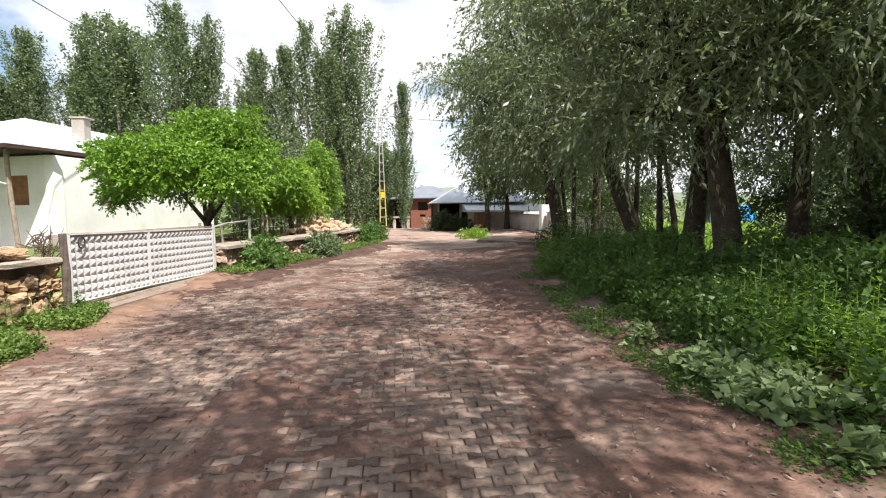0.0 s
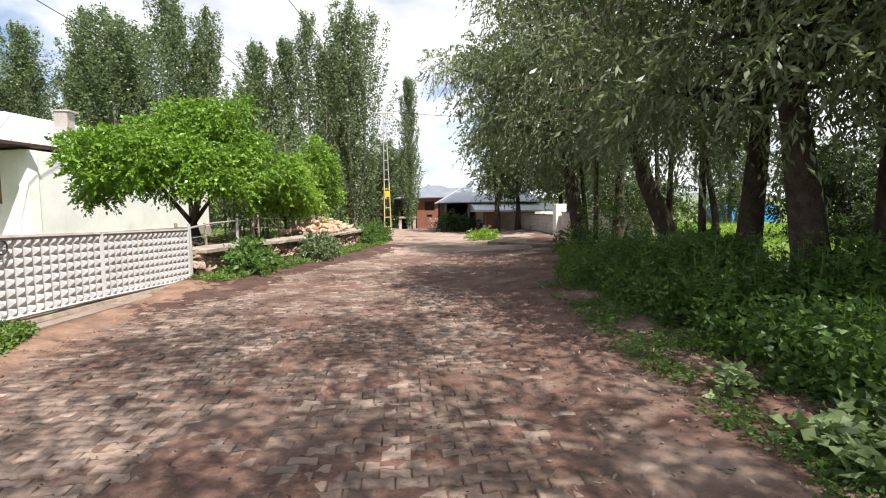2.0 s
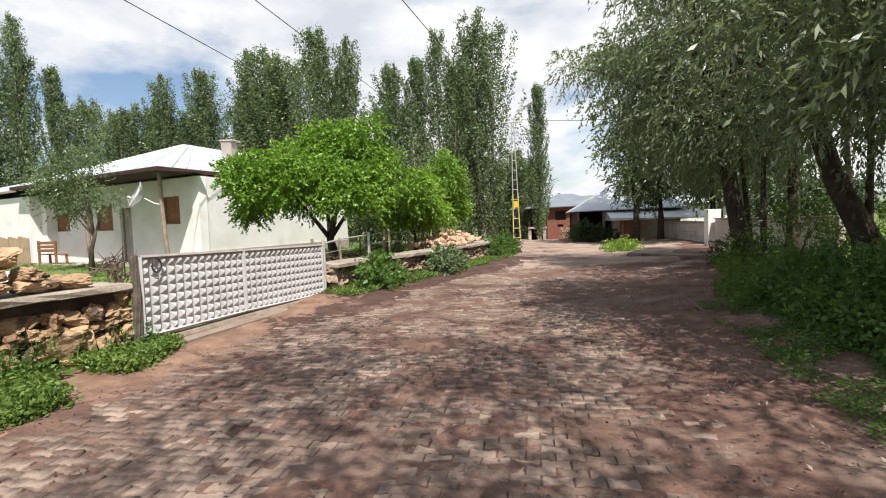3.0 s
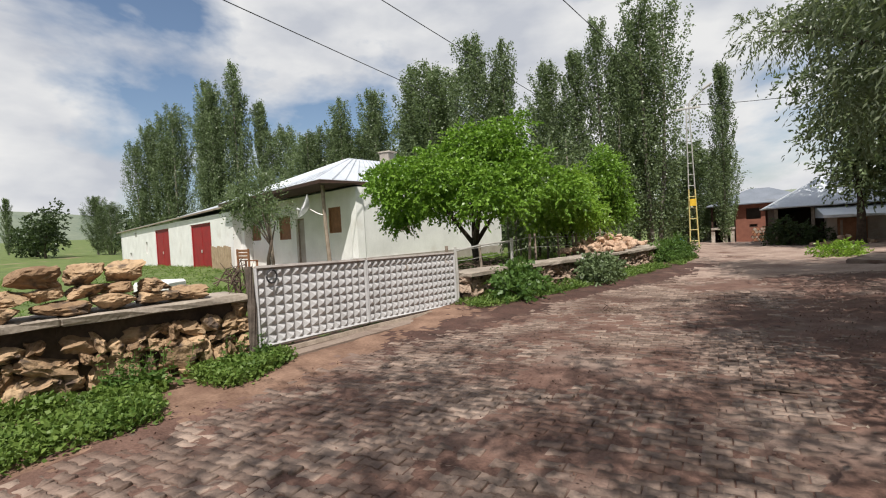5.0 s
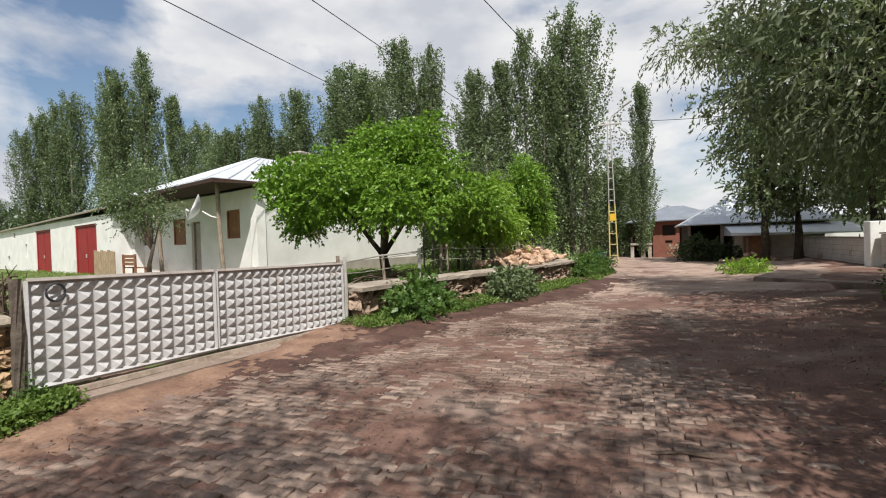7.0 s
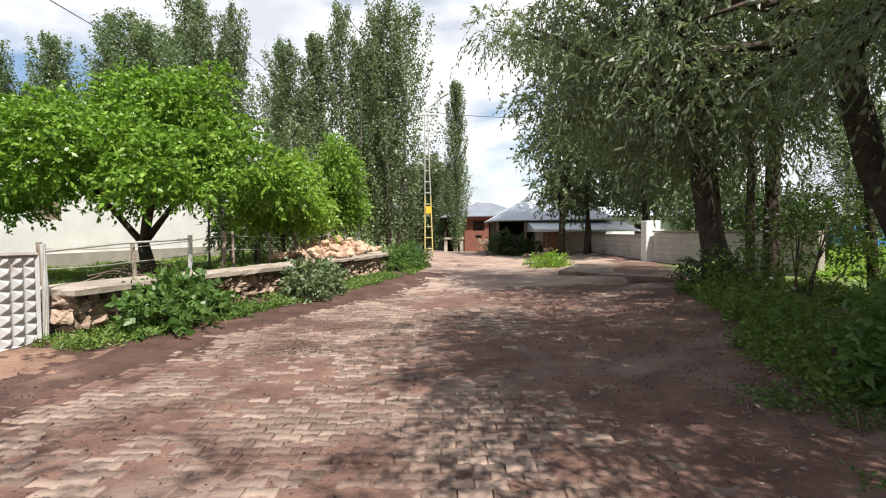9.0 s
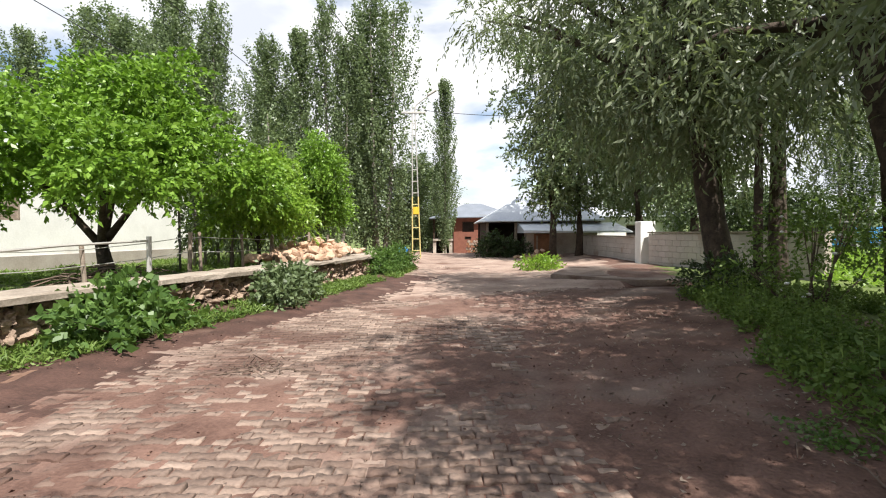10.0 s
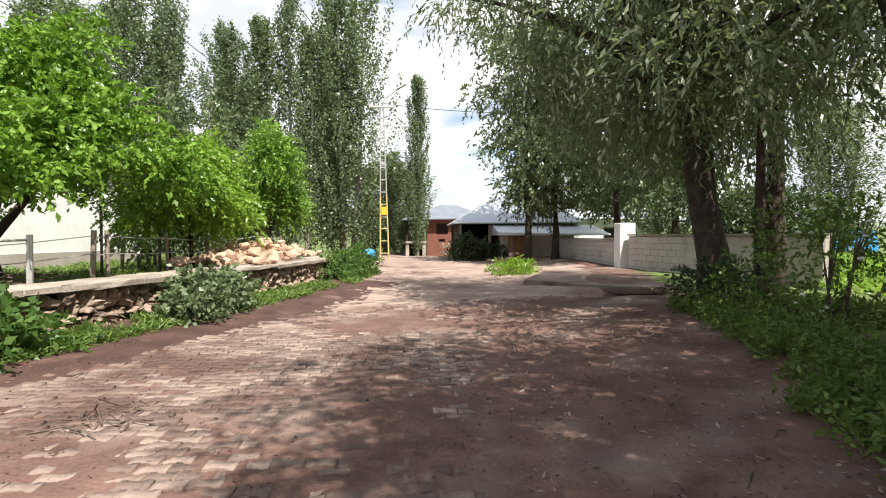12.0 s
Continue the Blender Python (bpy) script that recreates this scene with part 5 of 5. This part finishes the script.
bush("bush", "bright tall weeds at the end of the low wall", (-1.0, 25.0, 0.0), [(0, 0, 0.45, 0.5, 1.2, 0.4), (0.2, 1.3, 0.5, 0.5, 0.9, 0.45), (-0.2, -1.0, 0.4, 0.4, 0.8, 0.4)], 203, L_WEED, 620, 0.16, 0.05)
bush("bush", "low lime green weeds by the drain slab", (4.3, 26.6, 0.0), [(0, 0, 0.2, 0.6, 0.6, 0.22), (0.5, 0.4, 0.25, 0.4, 0.5, 0.22)], 204, L_LIME, 260, 0.13, 0.05)
bush("bush", "dark bushes in front of the shed", (4.2, 36.4, 0.0), [(0, 0, 0.6, 0.8, 0.5, 0.6), (-0.9, 0.1, 0.5, 0.6, 0.4, 0.5), (1.2, 0.2, 0.5, 0.7, 0.4, 0.5), (-0.5, 0.1, 1.1, 0.5, 0.4, 0.4)], 205, L_DARKPOP, 520, 0.16, 0.08)
rose = bush("bush", "leafy shrub with white blossom at the willow foot", (6.4, 15.6, 0.0), [(0, 0, 1.1, 0.9, 0.8, 0.8), (0.9, 0.3, 1.5, 0.8, 0.7, 0.6), (-0.7, 0.3, 0.6, 0.6, 0.6, 0.5), (1.6, 0.2, 1.1, 0.7, 0.6, 0.7)], 206, L_GRASS, 420, 0.085, 0.045, 16)
rb = np.random.RandomState(208)
for _ in range(26):
    bm = bmesh.new()
    bmesh.ops.create_icosphere(bm, subdivisions=1, radius=float(rb.uniform(0.022, 0.042)))
    c = (rb.uniform(-0.9, 2.0), rb.uniform(-0.75, 0.1), rb.uniform(0.35, 1.75))
    for v in bm.verts:
        v.co = Vector((v.co.x * rb.uniform(0.7, 1.3) + c[0], v.co.y * rb.uniform(0.7, 1.3) + c[1], v.co.z * 0.6 + c[2]))
    part("blossom", bm, M_PETAL, rose, "white blossom")
bush("bush", "dark bush at the foot of the willow", (5.75, 17.0, 0.0), [(0, 0, 0.45, 0.5, 0.5, 0.45), (0.6, 0.3, 0.4, 0.5, 0.5, 0.4)], 207, L_DARKPOP, 520, 0.09, 0.04)
# the larger rear bushes take the dark leaf, painting in shade below the canopy
for k, (x, y, s) in enumerate(((4.9, 11.4, 0.8), (5.2, 9.2, 1.0), (5.6, 6.8, 1.1), (5.4, 4.9, 1.1), (6.8, 12.4, 1.0), (7.0, 7.0, 1.0), (9.2, 8.2, 2.0), (9.0, 5.6, 2.2), (10.8, 9.6, 2.0), (8.0, 3.4, 2.2))):
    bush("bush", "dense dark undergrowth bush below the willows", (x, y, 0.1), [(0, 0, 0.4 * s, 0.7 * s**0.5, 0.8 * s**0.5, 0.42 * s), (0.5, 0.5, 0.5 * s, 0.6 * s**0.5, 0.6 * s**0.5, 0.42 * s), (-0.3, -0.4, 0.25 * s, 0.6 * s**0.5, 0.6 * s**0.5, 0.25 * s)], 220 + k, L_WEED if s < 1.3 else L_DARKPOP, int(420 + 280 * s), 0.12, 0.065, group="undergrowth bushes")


def scatter(name, label, category, material, spots, leaf, width, rise, per, seed, flat=0.0):
    """Low plants that nobody could count: tufts of leaves at many spots (x, y)."""
    rng = np.random.RandomState(seed)
    n = len(spots)
    base = np.repeat(np.column_stack([spots, ground_z(spots[:, 0], spots[:, 1])]), per, 0)
    m = n * per
    base[:, :2] += rng.normal(size=(m, 2)) * 0.05
    base[:, 2] += rng.uniform(0, 1, m) ** 1.4 * rise
    d = rng.normal(size=(m, 3)) * [1, 1, 0.3]
    d[:, 2] += 0.55 if not flat else 0.15
    d /= np.linalg.norm(d, axis=1, keepdims=True)
    v, f = leaf_quads(base, d, leaf * rng.uniform(0.5, 1.3, m), width * rng.uniform(0.6, 1.3, m), rng, flat)
    return tagged(part(name, raw_mesh(name, v, f), material), label, category, kind="stuff")


rs = np.random.RandomState(300)


def band(n, y0, y1, fx0, fx1, keep=0.5, scale=0.7, seed=1):
    y = rs.uniform(y0, y1, n)
    x = fx0(y) + (fx1(y) - fx0(y)) * rs.uniform(0, 1, n)
    k = vnoise(x, y, scale, seed) > keep
    return np.column_stack([x, y])[k]


scatter("undergrowth", "dense broad leaved weeds and nettles below the willows", "weeds", L_WEED,
        band(5000, 1.0, 11.5, lambda y: road_right(y) + 0.75, lambda y: road_right(y) + 3.6, 0.25, 0.9, 41), 0.095, 0.048, 0.5, 9, 301)


def nettles(name, label, material, spots, lo, hi, leaf, width, pairs, seed):
    """Upright weed stems with leaves in crossed pairs, smaller towards the tip."""
    rng = np.random.RandomState(seed)
    n = len(spots)
    foot = np.column_stack([spots, ground_z(spots[:, 0], spots[:, 1])])
    tall = rng.uniform(lo, hi, n)
    tip = rng.normal(size=(n, 2)) * 0.16 * tall[:, None]
    sets = []
    for k in range(pairs):
        w = 0.15 + 0.85 * k / (pairs - 1)
        at = foot.copy()
        at[:, :2] += tip * w ** 2
        at[:, 2] += tall * w
        turn = rng.uniform(0, 0.5, n) + k * math.pi / 2
        for side in (0, math.pi):
            d = np.column_stack([np.cos(turn + side), np.sin(turn + side), rng.uniform(-0.5, 0.35, n) + 0.5 * w])
            d /= np.linalg.norm(d, axis=1, keepdims=True)
            size = (1.15 - 0.75 * w) * rng.uniform(0.7, 1.25, n)
            sets.append(leaf_quads(at, d, leaf * size, width * size, rng, 0.9, 0.1))
    for k in range(3):
        a = rng.uniform(0, math.tau, n)
        base = foot.copy()
        base[:, 2] += tall * k / 3
        base[:, :2] += tip * (k / 3) ** 2
        d = np.column_stack([tip * 0.5, tall]) / np.linalg.norm(np.column_stack([tip * 0.5, tall]), axis=1, keepdims=True)
        sets.append(leaf_quads(base, d, tall * 0.36, np.full(n, 0.014), rng, 0.0, 0.0))
    v, f = join_quads(sets)
    return tagged(part(name, raw_mesh(name, v, f), material), label, "weeds", kind="stuff")


nettles("nettles", "tall dark green nettles below the willows", L_WEED, band(900, 4.4, 11.5, lambda y: road_right(y) + 1.0, lambda y: road_right(y) + 3.4, 0.3, 0.8, 61), 0.5, 1.05, 0.15, 0.075, 8, 321)
nettles("nettles", "leafy green weeds at the foot of the far willows", L_GRASS, band(520, 11.0, 16.6, lambda y: road_right(y) + np.interp(y, [11, 13, 16.6], [0.5, 0.8, 1.9]), lambda y: road_right(y) + 3.6, 0.4, 0.8, 64), 0.2, 0.55, 0.11, 0.05, 7, 324)
nettles("tall_weeds", "upright yellow-green weeds at the sunny road edge", L_LIME, band(70, 3.4, 5.4, lambda y: road_right(y) + 1.0, lambda y: road_right(y) + 1.9, 0.3, 0.6, 62), 0.5, 0.85, 0.13, 0.03, 11, 322)
nettles("wall_weeds", "leafy weeds at the foot of the stone wall", L_WEED, band(90, 6.4, 8.3, lambda y: np.interp(y, [6.4, 8.3], [-5.2, -4.85]), lambda y: np.interp(y, [6.4, 8.3], [-4.9, -4.55]), 0.3, 0.5, 63), 0.2, 0.5, 0.11, 0.06, 6, 323)
scatter("undergrowth", "low green weeds at the foot of the far willows", "weeds", L_GRASS,
        band(3600, 11.0, 17.4, lambda y: road_right(y) + np.interp(y, [11.5, 13, 16, 17.2], [0.4, 0.65, 1.6, 1.7]), lambda y: road_right(y) + 4.5, 0.42, 0.45, 51), 0.065, 0.032, 0.2, 12, 309)
scatter("low_weeds", "low trodden weeds at the road edge", "weeds", L_WEED,
        band(2600, 1.0, 11.5, lambda y: road_right(y) - 0.05, lambda y: road_right(y) + 1.0, 0.42, 0.4, 42), 0.045, 0.026, 0.07, 8, 302, 0.4)
scatter("pale_weeds", "pale sunlit dock leaves at the road edge", "weeds", L_DOCK,
        band(420, 2.6, 5.6, lambda y: road_right(y) + 0.25, lambda y: road_right(y) + 1.0, 0.35, 0.5, 43), 0.12, 0.075, 0.2, 8, 303, 0.3)
scatter("verge_weeds", "green weeds at the foot of the stone wall", "weeds", L_GRASS,
        band(3600, 3.0, 8.5, lambda y: np.interp(y, [3, 8.2], [-6.0, -4.95]), lambda y: np.interp(y, [3, 6.8, 8.5], [-4.2, -4.0, -4.45]), 0.30, 0.45, 44), 0.062, 0.036, 0.15, 11, 304)
scatter("verge_grass", "grass and weeds along the low wall", "grass", L_GRASS,
        band(2600, 13.0, 30.0, lambda y: road_left(y) - 0.35, lambda y: road_left(y) + 0.45, 0.35, 0.6, 45), 0.12, 0.022, 0.08, 9, 305)
scatter("field_grass", "short grass in the yard and field", "grass", L_GRASS,
        np.concatenate([band(9000, 8.0, 30.0, lambda y: -13.0 + 0 * y, lambda y: road_left(y) - 0.9, 0.52, 1.2, 46), band(5000, 6.0, 40.0, lambda y: -40 + 0 * y, lambda y: -13 + 0 * y, 0.3, 2.0, 47)]), 0.16, 0.03, 0.05, 6, 306)
scatter("meadow", "sunny meadow grass behind the willows", "grass", L_LIME,
        band(5000, 4.0, 40.0, lambda y: 9.5 + 0 * y, lambda y: 26 + 0 * y, 0.2, 2.0, 48), 0.28, 0.05, 0.1, 6, 307)
scatter("fallen_leaves", "dry leaves and small litter along the road edge", "leaf litter", M_WOOD,
        band(4200, 1.5, 20.0, lambda y: road_right(y) - 1.3, lambda y: road_right(y) + 1.3, 0.35, 0.5, 49), 0.05, 0.020, 0.004, 1, 308, 0.9)

scatter("soil_crumbs", "crumbs of soil and grit strewn over the paving", "soil", M_MUD,
        band(9000, 1.6, 16.0, lambda y: road_left(y) + 0.1, lambda y: road_right(y) + 0.2, 0.3, 0.8, 52), 0.028, 0.022, 0.006, 1, 310, 0.7)
# brushwood
def brushwood(label, at, spread, count, seed, up=0.15, size=1.0):
    t = thing("brushwood", label, "branches", at)
    rng = random.Random(seed)
    for _ in range(count):
        a, ln = rng.uniform(0, math.tau), rng.uniform(0.4, 1.0) * size
        c = Vector((rng.uniform(-1, 1) * spread[0], rng.uniform(-1, 1) * spread[1], rng.uniform(0.05, 1) * spread[2]))
        d = Vector((math.cos(a), math.sin(a), rng.uniform(-up, up * 2))).normalized() * ln * 0.5
        part("branch", tube([c - d, c + Vector((0, 0, rng.uniform(-0.06, 0.1))), c + d], [0.018 * size, 0.014 * size, 0.006 * size], 4), M_TWIG, t)


brushwood("tangle of dry cut branches under the walnut tree", (-5.6, 17.6, 0.4), (0.7, 1.1, 0.4), 60, 61)
brushwood("dry thorny branches beside the gate post", (-5.15, 8.25, 0.9), (0.14, 0.12, 0.45), 40, 62, 1.4, 0.55)
brushwood("small broken twigs lying on the paving", (-1.1, 13.3, 0.0), (0.35, 0.3, 0.04), 24, 63, 0.03, 0.42)
tagged(part("stick", tube([(0.85, 9.05, 0.012), (1.05, 9.12, 0.02), (1.25, 9.12, 0.014)], [0.008, 0.012, 0.03], 6), M_TWIG), "dark stick lying on the paving", "stick")

brushwood("dry branches heaped at the foot of the willow", (6.0, 16.2, 0.12), (0.9, 0.7, 0.25), 55, 64, 0.2, 1.1)
brushwood("broken twigs strewn on the dark mud", (3.6, 11.9, 0.04), (0.7, 1.6, 0.04), 26, 65, 0.05, 0.5)


def log_pile(at, rows, cols, seed):
    """Split logs stacked with their ends to the road."""
    t = thing("log_pile", "stack of cut firewood under the brick house", "firewood", at)
    rng = random.Random(seed)
    for r in range(rows):
        for c in range(cols - r // 2):
            rad = rng.uniform(0.085, 0.12)
            x, z = (c + 0.5 * (r % 2)) * 0.235 + rng.uniform(-0.02, 0.02), 0.1 + r * 0.2
            part("log", tube([(x, rng.uniform(-0.06, 0.06), z), (x + rng.uniform(-0.02, 0.02), 0.75, z)], rad, 7), M_BROWN if rng.random() < 0.4 else M_WOOD, t)


log_pile((2.9, 49.3, float(ground_z(3.5, 49.3)) - 0.02), 6, 9, 67)
tb = thing("tarpaulin", "crumpled blue sheet lying behind the lamp pole", "tarpaulin", (-1.45, 35.6, float(ground_z(-1.45, 35.6)) - 0.03))
tb_me = rock_mesh(911, 1.0, 0.7, 0.62, 0.4, 3)
part("sheet", tb_me, M_TARP, tb)

# tarpaulin tent and far fence behind the willows
tp = thing("tarpaulin", "bright blue tarpaulin draped over a frame in the meadow", "tarpaulin", (30.5, 44.0, float(ground_z(30.5, 44.0))))
bm = prism([(-2.6, -1.2), (2.6, -1.2), (2.6, 1.2), (-2.6, 1.2)], -0.1, 1.5)
bmesh.ops.subdivide_edges(bm, edges=list(bm.edges), cuts=4, use_grid_fill=True)
for v in bm.verts:
    v.co.z += 0.12 * math.sin(v.co.x * 2.3) * math.cos(v.co.y * 3) * (v.co.z > 0.3)
    v.co.y *= 1.0 - 0.25 * max(0, v.co.z - 0.6)
part("sheet", bm, M_TARP, tp, smooth=True)

# far hills beyond the field
hx = np.linspace(-1500, 1500, 61)
hv, hf = [], []
for k, x in enumerate(hx):
    top = 14 + 26 * float(vnoise(x, 0, 260, 12)) + 10 * float(vnoise(x, 5, 90, 13))
    for j, (w, dy) in enumerate(((-0.2, -60), (0.65, 20), (1.0, 90))):
        hv.append((x, 950 + dy, top * w + 6))
for k in range(60):
    for j in range(2):
        hf.append((k * 3 + j, k * 3 + 3 + j, k * 3 + 4 + j, k * 3 + 1 + j))
hm = np.array(hv)
tagged(part("backdrop", raw_mesh("backdrop", hm, hf), M_HILL, smooth=True), "far hazy hills", "hill", kind="structure")
h2 = hm.copy()
h2[:, 0], h2[:, 1] = -hm[:, 1] * 0.75, hm[:, 0]
h2[:, 2] += 17
tagged(part("backdrop", raw_mesh("backdrop", h2, np.array(hf)), M_HILL, smooth=True), "far hazy hills beyond the field", "hill", kind="structure")

# ---- paving: interlocking stones set in mud ----
PL, PH, PA = 0.20, 0.108, 0.008


def paver_outline(gap=0.005):
    """The outline of one double-T paving stone round its middle."""
    h, e = PL / 2 - gap, PH / 2 - gap
    xs = (-h, -h * 0.62, -h * 0.38, h * 0.38, h * 0.62, h)
    up = [(x, e + (PA if abs(x) > h * 0.5 else -PA)) for x in xs]
    return up[::-1] + [(x, -y) for x, y in up]


OUT = np.array(paver_outline())
NP = len(OUT)
prs = np.random.RandomState(400)
bm = bmesh.new()
top = [bm.verts.new((x * 0.95, y * 0.95, 0.0)) for x, y in OUT]
rim = [bm.verts.new((x, y, -0.006)) for x, y in OUT]
foot = [bm.verts.new((x, y, -0.05)) for x, y in OUT]
bm.faces.new(top)
for a, b in ((rim, top), (foot, rim)):
    for k in range(NP):
        bm.faces.new((a[k], a[(k + 1) % NP], b[(k + 1) % NP], b[k]))
bmesh.ops.triangulate(bm, faces=[f for f in bm.faces if len(f.verts) > 4])
bmesh.ops.recalc_face_normals(bm, faces=bm.faces)
PAVER = bpy.data.meshes.new("paver")
bm.to_mesh(PAVER)
bm.free()
M_PAVER1 = surface("paver_single", (0.073, 0.044, 0.033), (0.365, 0.270, 0.215), 1.3, 0.78, 1.0, 34, stain=(0.105, 0.060, 0.045), stain_scale=0.9, stain_at=0.47, soft=0.16, lot=0.8)
PAVER.materials.append(M_PAVER1)
road = thing("road", "road of brown interlocking paving stones half buried in mud", "road", kind="structure")
rest, singles = [], 0
row = 0
y = 1.2
while y < 30:
    x = -4.3 + (PL / 2 if row % 2 else 0)
    while x < 2.6:
        l, r = float(road_left(y)), float(road_right(y))
        if l + 0.15 < x < r - 0.5:
            z = 0.0 + prs.normal() * 0.007 + 0.012 * (float(vnoise(x, y, 1.1, 21)) - 0.5)
            spin = prs.normal() * 0.015
            tilt = prs.normal(size=2) * 0.042
            if 4.6 < y < 7.4 and -1.7 < x < 1.5 and singles < 300:
                ob = part("paver", PAVER, M_PAVER1, road)
                ob.matrix_basis = Matrix.LocRotScale((x, y, z), Euler((tilt[0], tilt[1], spin)), None)
                singles += 1
            else:
                rest.append((x, y, z, spin, tilt[0], tilt[1]))
        x += PL
    y += PH
    row += 1
R = np.array(rest)
n = len(R)
ox = OUT[None, :, 0] - OUT[None, :, 1] * R[:, 3:4]
oy = OUT[None, :, 1] + OUT[None, :, 0] * R[:, 3:4]
lean = ox * R[:, 5:6] + oy * R[:, 4:5]


def ring(scale, dz):
    return np.stack([R[:, 0:1] + ox * scale, R[:, 1:2] + oy * scale, R[:, 2:3] + lean + dz], -1)


V = np.concatenate([ring(0.95, 0.0), ring(1.0, -0.006), ring(1.0, -0.05)], 1)
per = NP * 3
one = []
for lev in (0, 1):
    for k in range(NP):
        a, b = lev * NP + k, lev * NP + (k + 1) % NP
        one.append((a, a + NP, b + NP, b))
for k in range(5):
    one.append((k, k + 1, NP - 2 - k, NP - 1 - k))
one = np.array(one)
F = (np.arange(n)[:, None, None] * per + one[None]).reshape(-1, 4)
tagged(part("paving_rest", raw_mesh("paving_rest", V.reshape(-1, 3), F), M_PAVER, road), kind="stuff")
